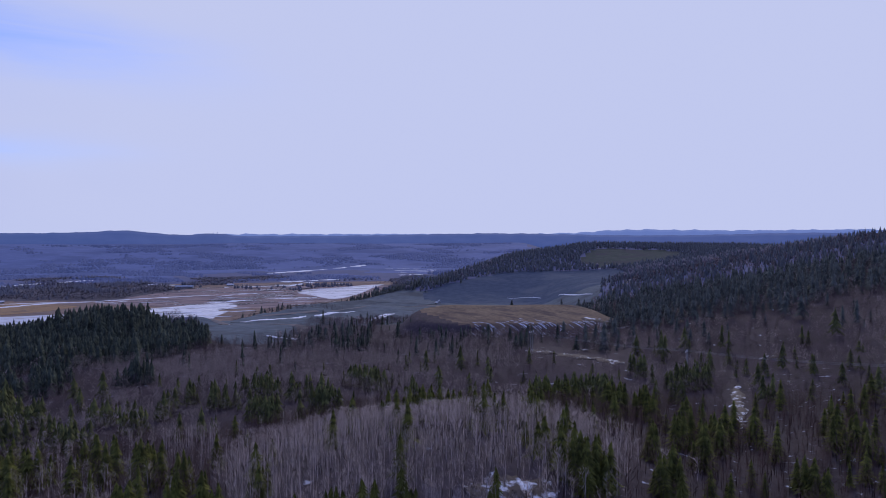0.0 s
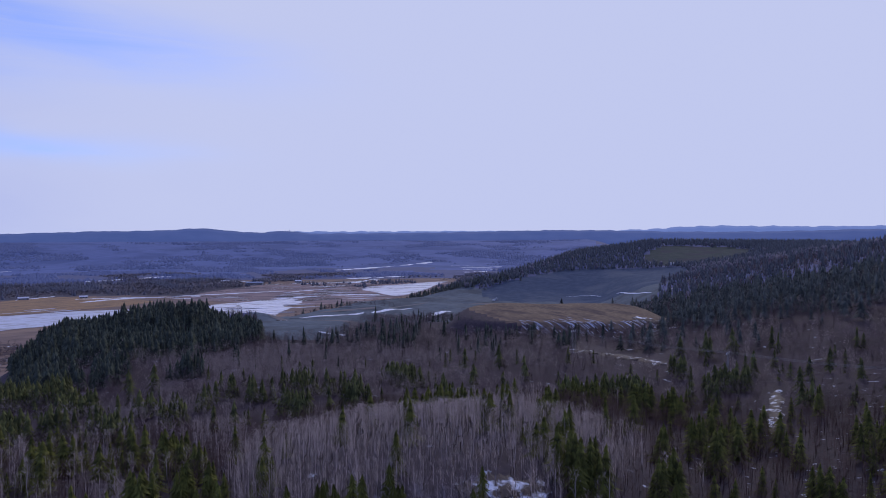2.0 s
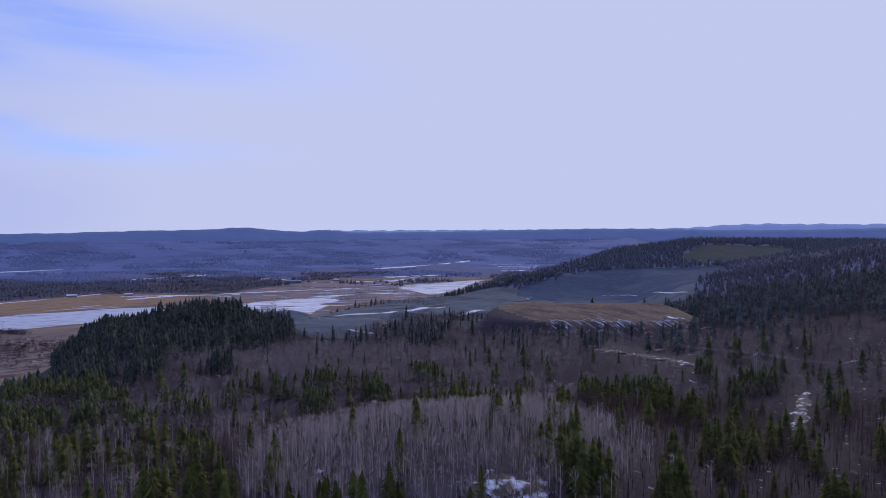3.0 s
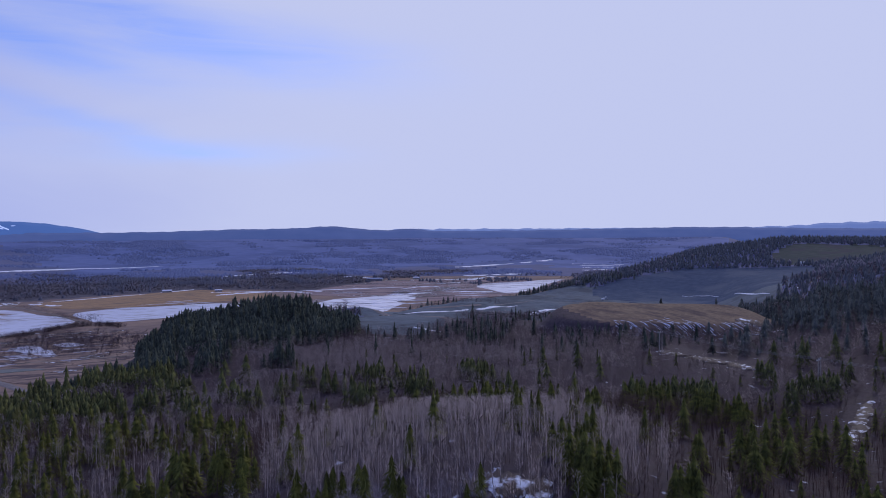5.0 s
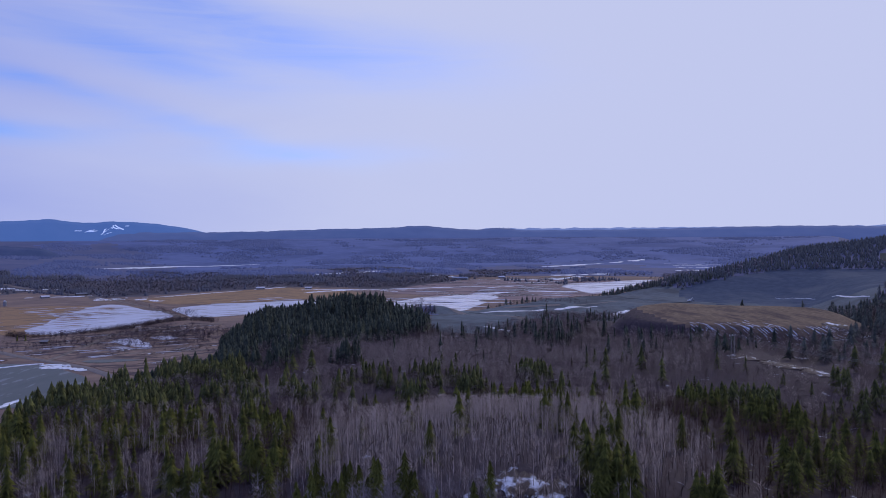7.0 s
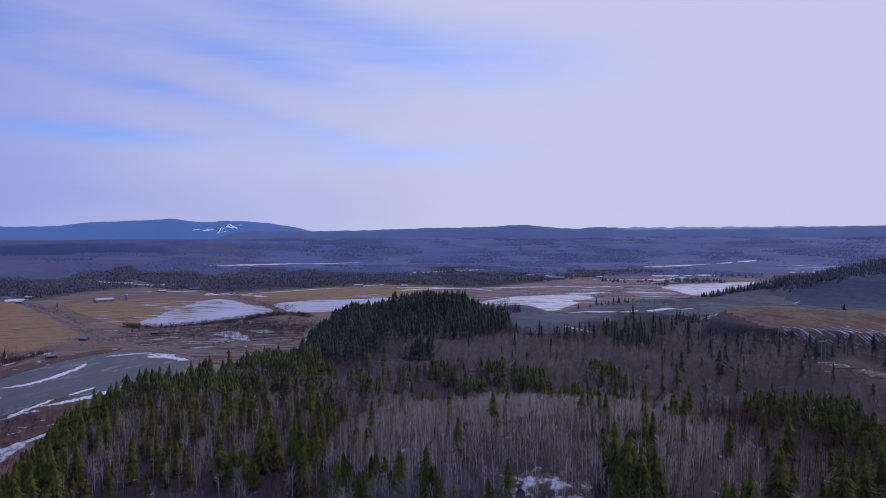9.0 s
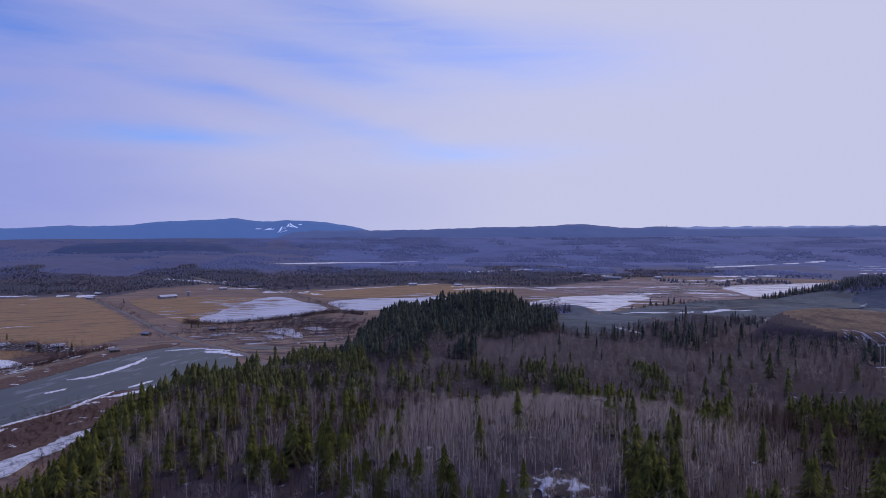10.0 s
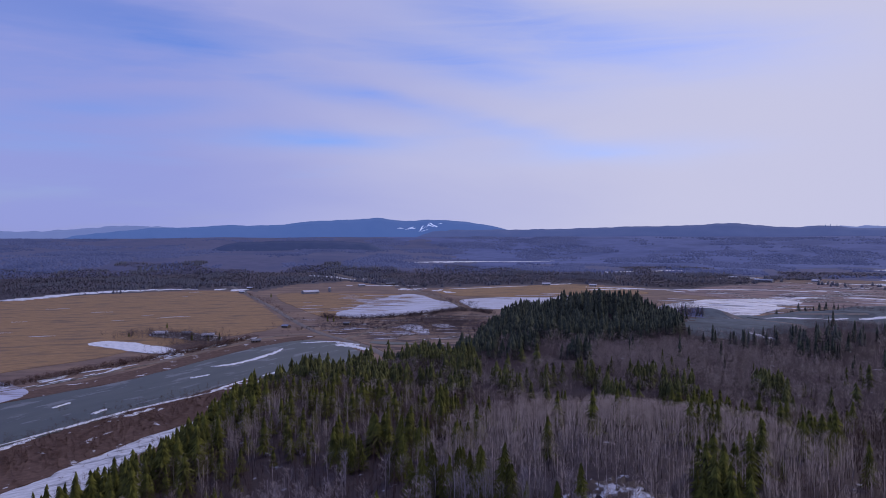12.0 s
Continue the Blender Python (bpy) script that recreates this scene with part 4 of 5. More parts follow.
def wood(name, shapes, places, mat, label, category="trees", seed=3, soft=False, crown=False):
    """All the trees of one wood in one mesh. places: x, y, z, tall, broad. crown: shade the twigs as one rounded mass."""
    rng = np.random.default_rng(seed)
    verts, loops, starts, normals, base = [], [], [], [], 0
    pick = rng.integers(0, len(shapes), len(places))
    for s, (sv, sf) in enumerate(shapes):
        p = places[pick == s]
        if not len(p):
            continue
        a = rng.uniform(0, 6.283, len(p))
        ca, sa = np.cos(a)[:, None], np.sin(a)[:, None]
        x = (sv[None, :, 0] * ca - sv[None, :, 1] * sa) * p[:, 4:5] + p[:, 0:1]
        y = (sv[None, :, 0] * sa + sv[None, :, 1] * ca) * p[:, 4:5] + p[:, 1:2]
        z = sv[None, :, 2] * p[:, 3:4] + p[:, 2:3]
        verts.append(np.stack([x, y, z], -1).reshape(-1, 3))
        if crown:
            out = np.stack([sv[None, :, 0] * ca - sv[None, :, 1] * sa, sv[None, :, 0] * sa + sv[None, :, 1] * ca, np.repeat(0.6 * (sv[None, :, 2] - 0.3) + 0.16, len(p), 0)], -1).reshape(-1, 3)
            normals.append(out / np.maximum(np.linalg.norm(out, axis=1, keepdims=True), 1e-6))
        flat = np.concatenate([np.array(q) for q in sf])
        sizes = np.array([len(q) for q in sf])
        off = base + np.arange(len(p))[:, None] * len(sv)
        loops.append((flat[None, :] + off).ravel())
        starts.append(np.tile(sizes, len(p)))
        base += len(p) * len(sv)
    verts, loops, sizes = np.concatenate(verts), np.concatenate(loops), np.concatenate(starts)
    me = bpy.data.meshes.new(name)
    me.vertices.add(len(verts))
    me.vertices.foreach_set("co", verts.ravel())
    me.loops.add(len(loops))
    me.loops.foreach_set("vertex_index", loops.astype(np.int32))
    me.polygons.add(len(sizes))
    me.polygons.foreach_set("loop_start", np.concatenate([[0], np.cumsum(sizes)[:-1]]).astype(np.int32))
    me.update(calc_edges=True)
    me.materials.append(mat)
    if soft or crown:
        me.polygons.foreach_set("use_smooth", np.ones(len(sizes), bool))
    if crown:
        me.normals_split_custom_set_from_vertices(np.concatenate(normals).tolist())
    return tagged(new(name, me), label, category, kind="stuff")


rng = np.random.default_rng(11)


def scatter(x0, x1, y0, y1, spacing):
    """Places on a shaken grid."""
    gx, gy = np.meshgrid(np.arange(x0, x1, spacing), np.arange(y0, y1, spacing))
    gx, gy = gx.ravel(), gy.ravel()
    return gx + rng.uniform(-0.5, 0.5, gx.shape) * spacing, gy + rng.uniform(-0.5, 0.5, gx.shape) * spacing


def in_view(x, y, near=95.0, wide=6.0):
    """The part of the plan along the flight that lies before the lens at some time."""
    a = np.degrees(np.arctan2(x, y))
    b = np.degrees(np.arctan2(x - 111, y - 33))
    far_enough = np.minimum(np.hypot(x, y), np.minimum(np.hypot(x - 60, y - 3), np.hypot(x - 111, y - 33))) > near
    return (a < 33 + wide) & (b > -79 - wide) & far_enough & (y > -60)


STRIPS = SNOW_LINES + [(ROAD, 18), ([(276, 985), (236, 907), (212, 868), (192, 846)], 4), ([(-1660, 1250), (-1368, 1167), (-1160, 1108), (-960, 1010), (-843, 949), (-740, 880)], 12)]


def open_land(x, y):
    bare = inside(x, y, rounded(PIT)) | inside(x, y, rounded(SLOPE)) | inside(x, y, rounded(MOUND)) | inside(x, y, rounded(MOSS))
    for ring in CLEARINGS:
        bare |= inside(x, y, rounded(ring))
    for line, width in STRIPS:
        left, right = line_sides(line, width * 1.3 + (150 if math.hypot(*line[0]) > 2300 else 10), 0, 0.0, 1)
        bare |= inside(x, y, left + right[::-1])
    return bare


def tree_line(y):
    """Where the trees begin on the bank above the valley."""
    return np.interp(y, (60, 126, 159, 200, 250, 300, 350, 400, 450, 500, 540, 580, 640, 700, 800), (-118, -150, -186, -243, -280, -290, -296, -303, -316, -345, -382, -400, -402, -390, -390))


# stands of spruce: middle, half width, half depth
BANK_STANDS = ((-222, 250, 20, 13), (-202, 278, 22, 11), (-250, 354, 15, 14), (-190, 258, 14, 8), (-247, 405, 14, 14), (-236, 440, 10, 12), (-172, 288, 7, 7), (-190, 330, 7, 12), (-225, 362, 13, 12), (-258, 410, 12, 12), (-222, 410, 8, 10), (-172, 177, 10, 6), (-195, 238, 8, 6), (-129, 138, 7, 5), (-152, 142, 4, 4), (-142, 198, 5, 4), (-268, 300, 14, 20), (-290, 380, 14, 26), (-300, 450, 16, 26), (-240, 215, 7, 14))
HOLLOW_CLUMPS = ((-157, 293, 4, 5), (-149, 322, 5, 6), (-125, 330, 3, 6), (-104, 291, 2, 3), (-120, 350, 3, 4), (-101, 339, 7, 5), (-82, 352, 5, 5), (-69, 352, 3, 4), (-80, 322, 4, 4), (-92, 300, 2, 3), (-182, 432, 12, 8), (-90, 366, 11, 6), (-54, 346, 7, 6), (-128, 303, 5, 8), (-74, 312, 7, 6), (-50, 324, 7, 5), (-141, 280, 7, 6))
NEAR_CLUMPS = ((-84, 213, 3, 3), (-90, 226, 5, 6), (-61, 182, 7, 6), (-77, 181, 5, 4), (-83, 169, 4, 4), (-47, 187, 3, 4), (-22, 163, 9, 4), (-6, 163, 3, 3), (25, 214, 3, 3), (31, 222, 3, 3), (39, 205, 2.5, 4), (37, 264, 2, 3), (40, 185, 7, 7), (33, 197, 4, 4), (36, 249, 6, 6), (-74, 165, 5, 4), (-49, 166, 3, 3), (-33, 157, 3, 3), (18, 219, 4, 3), (-74, 205, 4, 4), (14, 158, 4, 3))
SLOPE_CLUMPS = ((-2, 264, 20, 4), (-45, 413, 8, 9), (-31, 392, 8, 8), (-10, 346, 10, 4), (58, 336, 15, 5), (55, 322, 9, 6), (78, 304, 5, 5), (85, 242, 3, 3), (94, 290, 2, 3), (115, 335, 3, 5), (116, 406, 5, 7), (68, 222, 3, 5), (83, 219, 3, 4), (-62, 537, 14, 7), (76, 342, 12, 5), (89, 300, 4, 8), (130, 362, 11, 7), (142, 238, 3, 3), (111, 204, 4, 3), (62, 190, 4, 4), (96, 250, 3, 4))


def conifer_share(x, y):
    """How many of the trees at a place are spruces."""
    s = 0.02 + 0.1 * smooth((0.55 * wave(x, y, 17, 3) + 0.65 * wave(x, y, 64, 5) - 0.42) / 0.2) + 0.06 * dome(x, y, 110, 260, 60, 80)
    for stands in (BANK_STANDS, HOLLOW_CLUMPS, NEAR_CLUMPS, SLOPE_CLUMPS):
        for cx, cy, rx, ry in stands:
            s = s + 0.92 * smooth((1.3 - np.hypot((x - cx) / rx, (y - cy) / ry)) / 0.5)
    s = s - 0.3 * dome(x, y, -5, 215, 35, 30) - 0.3 * dome(x, y, -150, 450, 70, 20, -25)
    # the knoll, the rows at the pit's edge, the hillside and the ridge
    s = s + 1.6 * smooth((1.3 - np.hypot((x + 302) / 98, (y - 572 + 0.12 * (x + 300)) / 78)) / 0.12)
    s = s + 0.08 * smooth((y - 540) / 40) * smooth((150 - x) / 60) + 0.42 * smooth((x - 125) / 40) * smooth((y - 545 + 0.25 * (x - 150)) / 60) * (1 + 0.7 * wave(x, y, 60, 33)) + 0.75 * smooth((y - 1150) / 150)
    u = x - tree_line(y)
    s = s + 0.1 * smooth((-70 - x) / 50) * smooth((300 - y) / 80) * (1 + 0.9 * wave(x, y, 20, 27))
    s = s + 0.6 * smooth(u / 6) * smooth((42 - u) / 20)
    return np.clip(s, 0.015, 0.97)


def pale_share(x, y):
    """Where the leafless trees are pale aspens rather than dark brushy ones."""
    s = 0.12 + 1.1 * smooth((1.5 - np.hypot((x + 2) / 50, (y - 212) / 48)) / 0.7) + 0.35 * dome(x, y, -115, 180, 45, 30) + 1.0 * dome(x, y, -150, 448, 75, 20, -25) + 0.8 * dome(x, y, -150, 312, 26, 14) + 0.6 * dome(x, y, -60, 480, 80, 22) + 0.5 * dome(x, y, -60, 395, 40, 12)
    return np.clip(s - 0.3 * dome(x, y, 120, 240, 60, 70) + 0.32 * wave(x, y, 42, 14) + 0.2 * wave(x, y, 17, 15), 0, 1)


# bench woods, near and middle distance
tx, ty = scatter(-510, 620, 60, 760, 2.55)
sx_, sy_ = scatter(-330, 160, 120, 480, 3.0)
more = conifer_share(sx_, sy_) > 0.6
tx, ty = np.concatenate([tx, sx_[more]]), np.concatenate([ty, sy_[more]])
dist = np.hypot(tx - 60, ty)
keep = in_view(tx, ty) & (tx > tree_line(ty)) & ~open_land(tx, ty) & (dist < 760)
share, pale = conifer_share(tx, ty), pale_share(tx, ty)
keep &= rng.uniform(size=tx.shape) < np.where(dist < 350, 0.62 + 0.3 * np.maximum(pale, share), 0.52 + 0.24 * (share > 0.55))
keep &= ~((np.hypot((tx - 18) / 11, (ty - 174) / 7) < 1) & (rng.uniform(size=tx.shape) < 0.7))
for ox, oy in ((72, 486), (82, 470), (92, 463), (104, 460), (114, 452)):  # open slope
    keep &= ~((np.hypot(tx - ox, (ty - oy) * 0.8) < 12) & (rng.uniform(size=tx.shape) < 0.85))
    keep &= ~((np.hypot((tx - ox - 1) / 10, (ty - oy + 24) / 26) < 1) & (rng.uniform(size=tx.shape) < 0.5))
left, right = line_sides([(150, 352), (142, 330), (134, 312), (124, 285)], 10, 0, 0.0, 1)
keep &= ~inside(tx, ty, left + right[::-1])
tx, ty, dist, share, pale = tx[keep], ty[keep], dist[keep], share[keep], pale[keep]
is_spruce = rng.uniform(size=tx.shape) < share
thin = rng.uniform(size=tx.shape) < np.where(is_spruce & (dist < 400), 0.86, 0.92)
tx, ty, dist, is_spruce, pale = tx[thin], ty[thin], dist[thin], is_spruce[thin], pale[thin]
few = is_spruce & (dist > 470) & (rng.uniform(size=tx.shape) < np.where(tx < -180, 0.38, np.where((ty > 560) & (tx < 0), 0.7, 0.1)))
tx, ty, dist, is_spruce, pale = tx[~few], ty[~few], dist[~few], is_spruce[~few], pale[~few]
tz = height(tx, ty) - 0.2
n = len(tx)
tall = np.where(is_spruce, 5.5 + 9.5 * rng.uniform(size=n) ** 1.1, rng.uniform(8.6, 11.2, n) * (1 + 0.16 * wave(tx, ty, 26, 21)))
is_pale = rng.uniform(size=n) < pale
tall = np.where(is_spruce & (dist > 440), tall * (1.2 + 0.28 * wave(tx, ty, 13, 51)), tall)
tall = np.where(~is_spruce & ~is_pale, tall * 0.86, tall)
mu, mv = on_mound(tx, ty)
tall = np.where((mu > -115) & (mu < 0) & (np.abs(mv) < 45), tall * 0.4, tall)  # scrub on the end of the mound
tall = tall * np.where(is_spruce, 0.85, 0.6) + 0.4 * tall * smooth((tx - tree_line(ty)) / 25) * np.where(is_spruce, 0.375, 1.0)
tall = np.where(is_spruce & (tx < tree_line(ty) + 55) & (ty < 400), np.maximum(tall, 8) * 1.22, tall)
broad = np.where(is_spruce, tall * rng.uniform(0.95, 1.4, n) * np.where((dist > 470) & (tx > -180) & (tx < 40), 0.68, 1.0), tall * rng.uniform(0.85, 1.3, n))
P_ALL = np.stack([tx, ty, tz, tall, broad], 1)
near = dist < np.where(is_spruce, 330, 330)
# the trees that the flight passes nearest stand singly
single = (tx > -75) & (tx < 100) & (ty > 100) & (ty < 180)
SINGLES = [(P_ALL[single & is_spruce])[:140], (P_ALL[single & ~is_spruce & is_pale])[:160]]
rest = np.ones(n, bool)
for chosen, kind in ((single & is_spruce, 140), (single & ~is_spruce & is_pale, 160)):
    rest[np.flatnonzero(chosen)[:kind]] = False
SPRUCE_NEAR = [spruce_shape(s, 14, 8, slim=0.18 + 0.014 * s) for s in range(6)]
SPRUCE_MID = [spruce_shape(20 + s, 6, 5, slim=0.17 + 0.015 * s) for s in range(6)]
ASPEN_NEAR = [bare_shape(s, 7, 60, wide=0.18, stem=0.008, low=0.44, fine=0.42, long=0.13) for s in range(9)]
BRUSH_NEAR = [bare_shape(40 + s, 6, 56, wide=0.22, stem=0.0075, low=0.24, fine=0.62, long=0.13) for s in range(9)]
BRUSH_MID = [bare_shape(140 + s, 2, 44, wide=0.25, stem=0.009, low=0.16, fine=0.95, long=0.12, with_stem=False) for s in range(9)]
ASPEN_MID = [bare_shape(30 + s, 2, 46, wide=0.26, stem=0.009, low=0.24, fine=0.95, long=0.12, with_stem=False) for s in range(9)]
wood("spruce_wood", SPRUCE_NEAR, P_ALL[rest & near & is_spruce], M_NEEDLE, "dense dark green spruces on the wooded bench", "spruces")
mid = rest & ~near & is_spruce
wood("spruce_wood", SPRUCE_MID, P_ALL[mid & (dist < 480)], M_NEEDLE_MID, "green spruces in clumps on the slopes", "spruces")
wood("spruce_wood", SPRUCE_MID, P_ALL[mid & (dist >= 480) & (tx < 100)], M_NEEDLE_KNOLL, "dense dark spruces on the steep knoll", "spruces")
wood("spruce_wood", SPRUCE_MID, P_ALL[mid & (dist >= 480) & (tx >= 100)], M_NEEDLE_HILL_HAZE, "spruces mixed with bare trees on the hillside", "spruces")
wood("aspen_wood", ASPEN_NEAR, P_ALL[rest & near & ~is_spruce & is_pale], M_ASPEN, "bare grey aspens with pale stems", "aspens", crown=True)
wood("bare_wood", BRUSH_NEAR, P_ALL[rest & near & ~is_spruce & ~is_pale], M_BRUSHY, "dark purplish leafless trees and brush", "trees", crown=True)
wood("aspen_wood", ASPEN_MID, P_ALL[rest & ~near & ~is_spruce & is_pale], M_ASPEN_MID, "bare grey aspens on the slopes", "aspens", crown=True)
wood("bare_wood", BRUSH_MID, P_ALL[rest & ~near & ~is_spruce & ~is_pale], M_TWIG, "purplish leafless trees on the slopes", "trees", crown=True)

# hillside and ridge beyond the pit
tx, ty = scatter(-420, 1150, 620, 2000, 7.5)
dist = np.hypot(tx - 60, ty)
keep = in_view(tx, ty) & (tx > foot(ty) + 15) & ~open_land(tx, ty) & (dist >= 760) & (rng.uniform(size=tx.shape) < 0.85)
tx, ty = tx[keep], ty[keep]
is_spruce = rng.uniform(size=tx.shape) < np.clip(conifer_share(tx, ty), 0, 1)
n = len(tx)
P_ALL = np.stack([tx, ty, height(tx, ty) - 0.3, rng.uniform(8, 16, n), rng.uniform(10, 16, n)], 1)
wood("spruce_wood", [spruce_shape(50 + s, 2, 4, slim=0.22) for s in range(5)], P_ALL[is_spruce], M_NEEDLE_FAR_HAZE, "dark spruces along the far ridge", "spruces")
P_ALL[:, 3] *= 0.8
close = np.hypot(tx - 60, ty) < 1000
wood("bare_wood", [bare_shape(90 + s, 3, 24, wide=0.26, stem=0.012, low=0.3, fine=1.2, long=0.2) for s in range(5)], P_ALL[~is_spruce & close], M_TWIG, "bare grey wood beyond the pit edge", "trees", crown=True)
wood("bare_wood", [plume_shape(s, 4, 0.26) for s in range(5)], P_ALL[~is_spruce & ~close], M_TWIG_FAR_HAZE, "bare purplish wood on the hillside", "trees", soft=True)

# valley woods
tx, ty = scatter(-2600, 600, 150, 2700, 7.6)
dist = np.hypot(tx - 60, ty)
az = np.degrees(np.arctan2(tx - 60, ty))
keep = in_view(tx, ty) & (tx < foot(ty) - 25) & ~open_land(tx, ty) & (dist < 2300 + 380 * wave(tx, ty, 170, 41))
begin = wood_begin(az)
belt = -0.05 + 0.9 * smooth((dist - begin) / 60) + 0.75 * wave(tx, ty, 170, 7) * smooth((dist - 1500) / 500) - 0.8 * smooth((begin - dist) / 60) + 0.7 * np.clip(wave(tx, ty, 45, 8) - 0.45, 0, 1) - 0.9 * inside(tx, ty, rounded(MEADOW))
keep &= rng.uniform(size=tx.shape) < np.clip(belt, 0.0, 0.95)
tx, ty, dist = tx[keep], ty[keep], dist[keep]
dark = rng.uniform(size=tx.shape) < 0.06 + 0.86 * smooth((0.6 * wave(tx, ty, 75, 9) + 0.6 * wave(tx, ty, 210, 13) - 0.12) / 0.3)
n = len(tx)
P_ALL = np.stack([tx, ty, height(tx, ty) - 0.3, (7.5 + 2.0 * wave(tx, ty, 60, 17)) * rng.uniform(0.8, 1.15, n), rng.uniform(12, 17, n)], 1)
P_ALL[dark, 3] *= rng.uniform(1.0, 1.6, dark.sum())
wood("far_spruce_wood", [spike_shape(s, 5, 0.25) for s in range(4)], P_ALL[dark], M_FAR_CONIFER_HAZE, "dark conifers across the valley floor, tinted bluish for haze", "woods", soft=True)
wood("far_wood", [bare_shape(60 + s, 0, 10, wide=0.3, stem=0.03, low=0.08, fine=1.25, long=0.42, with_stem=False) for s in range(7)], P_ALL[~dark], M_FAR_WOOD_HAZE, "greyish leafless woods across the valley floor", "woods", crown=True)

tx, ty = scatter(-4300, 1200, -300, 4300, 14.0)
dist = np.hypot(tx - 60, ty)
keep = in_view(tx, ty) & (tx < foot(ty) - 40) & ~open_land(tx, ty) & (dist >= 2250) & (dist < 4250)
keep &= rng.uniform(size=tx.shape) < 0.75 * smooth((0.6 * wave(tx, ty, 150, 12) + 0.5 * wave(tx, ty, 420, 10) + 0.05) / 0.25)
tx, ty = tx[keep], ty[keep]
n = len(tx)
P_ALL = np.stack([tx, ty, height(tx, ty) - 0.5, rng.uniform(5, 9, n), rng.uniform(12, 24, n)], 1)
wood("far_wood", [spike_shape(90 + s, 5, 0.42) for s in range(4)], P_ALL, M_FAR_TREES_HAZE, "woods far across the valley in painted blue haze", "woods", soft=True)


# rows of brush: river banks, lake edge, lane and bar
BUSHES = [bare_shape(200 + s, 6, 26, wide=0.5, stem=0.018, low=0.05, fine=0.9, long=0.3) for s in range(4)]
ROW_SPRUCES = [spruce_shape(220 + s, 5, 5, slim=0.2) for s in range(4)]


def brush(name, line, wide, count, label, low=1.5, high=4.0, mat=M_BUSH, seed=1, shapes=BUSHES, category="brush"):
    rr = np.random.default_rng(seed)
    pts = np.array(rounded(line, 2, closed=False))
    seg = np.concatenate([[0], np.cumsum(np.hypot(*np.diff(pts, axis=0).T))])
    t = rr.uniform(0, seg[-1], count)
    x = np.interp(t, seg, pts[:, 0]) + rr.normal(0, wide / 2, count)
    y = np.interp(t, seg, pts[:, 1]) + rr.normal(0, wide / 2, count)
    h = rr.uniform(low, high, count)
    wood(name, shapes, np.stack([x, y, height(x, y) - 0.1, h, h * rr.uniform(0.9, 1.5, count)], 1), mat, label, category, seed, crown=shapes is not ROW_SPRUCES)


brush("brush", [(-338, 100), (-362, 145), (-383, 190), (-400, 245), (-425, 310)], 44, 2600, "red-brown willow brush on the river bar", 1.5, 3.4, seed=2)
brush("brush", [(-250, 120), (-285, 175), (-318, 210), (-345, 255)], 16, 500, "red-brown willow brush below the wooded bank", 1.5, 4.0, seed=12)
brush("brush", [(-570, 100), (-590, 200), (-612, 260), (-640, 340), (-660, 400), (-690, 460)], 10, 1000, "bare brown brush along the river bank", 2.5, 6.0, seed=3)
brush("brush", [(-820, 650), (-775, 640), (-735, 690), (-722, 780), (-735, 850), (-700, 870), (-660, 860)], 9, 620, "row of bare brush along the flooded field", 3.5, 8.0, M_TWIG, seed=4)
brush("brush", [(-700, 600), (-640, 700), (-560, 680), (-520, 730)], 90, 1500, "dark bare brush in the wet meadow", 2.0, 5.5, M_TWIG, seed=5)
brush("brush", [(-715, 770), (-650, 720), (-600, 770), (-540, 740)], 60, 620, "purplish bare brush beyond the wet meadow", 3.0, 6.5, M_TWIG, seed=15)
brush("brush", [(-1500, 1205), (-1160, 1112), (-960, 1014), (-843, 952), (-750, 885)], 8, 520, "row of bare brush along the raised line", 3.0, 7.0, M_TWIG, seed=6, shapes=BRUSH_MID)
brush("brush", [(-650, 360), (-690, 410), (-760, 400), (-810, 350)], 34, 900, "bare brush and trees round the farmyard", 4.5, 11.0, M_TWIG, seed=7, shapes=BRUSH_MID)
brush("brush", [(-1300, 770), (-1000, 668), (-880, 622), (-800, 590)], 14, 160, "bare brush beside the road", 2.0, 5.0, seed=8)
brush("brush", [(-830, 915), (-770, 905), (-730, 890)], 14, 60, "tall bare trees by the flooded field", 9.0, 14.0, M_TWIG, seed=9, shapes=BRUSH_MID)
brush("brush", [(-330, 1010), (-310, 1090), (-290, 1180), (-260, 1300), (-180, 1450)], 26, 500, "bare brush along the edge of the pit", 3.0, 8.0, M_TWIG, seed=10, shapes=BRUSH_MID)
for k, (line, wide, count, low, high) in enumerate([
    ([(-262, 965), (-230, 990), (-195, 1010)], 22, 16, 6, 12), ([(-145, 1215), (-98, 1240), (-60, 1270), (-20, 1290), (30, 1290)], 22, 130, 8, 15),
    ([(-150, 545), (-120, 552), (-98, 560)], 9, 9, 8, 15), ([(-98, 590), (-72, 600), (-46, 600)], 9, 18, 8, 17)] ):
    brush("spruce_row", line, wide, count, "row of dark spruces at the edge of the pit", low, high, M_NEEDLE_HILL_HAZE, 30 + k, ROW_SPRUCES, "spruces")
brush("brush", [(-280, 955), (-240, 985), (-190, 1012), (-150, 1020)], 30, 220, "bare brush at the back of the pit", 4.0, 9.0, M_TWIG, seed=44, shapes=BRUSH_MID)


# ---- single things ----
def thing(name, at, label, category, group="", turn=0.0):
    ob = new(name)
    ob.empty_display_size = 0.5
    ob.matrix_world = pose(*at, 0, 0, turn)
    return tagged(ob, label, category, group)


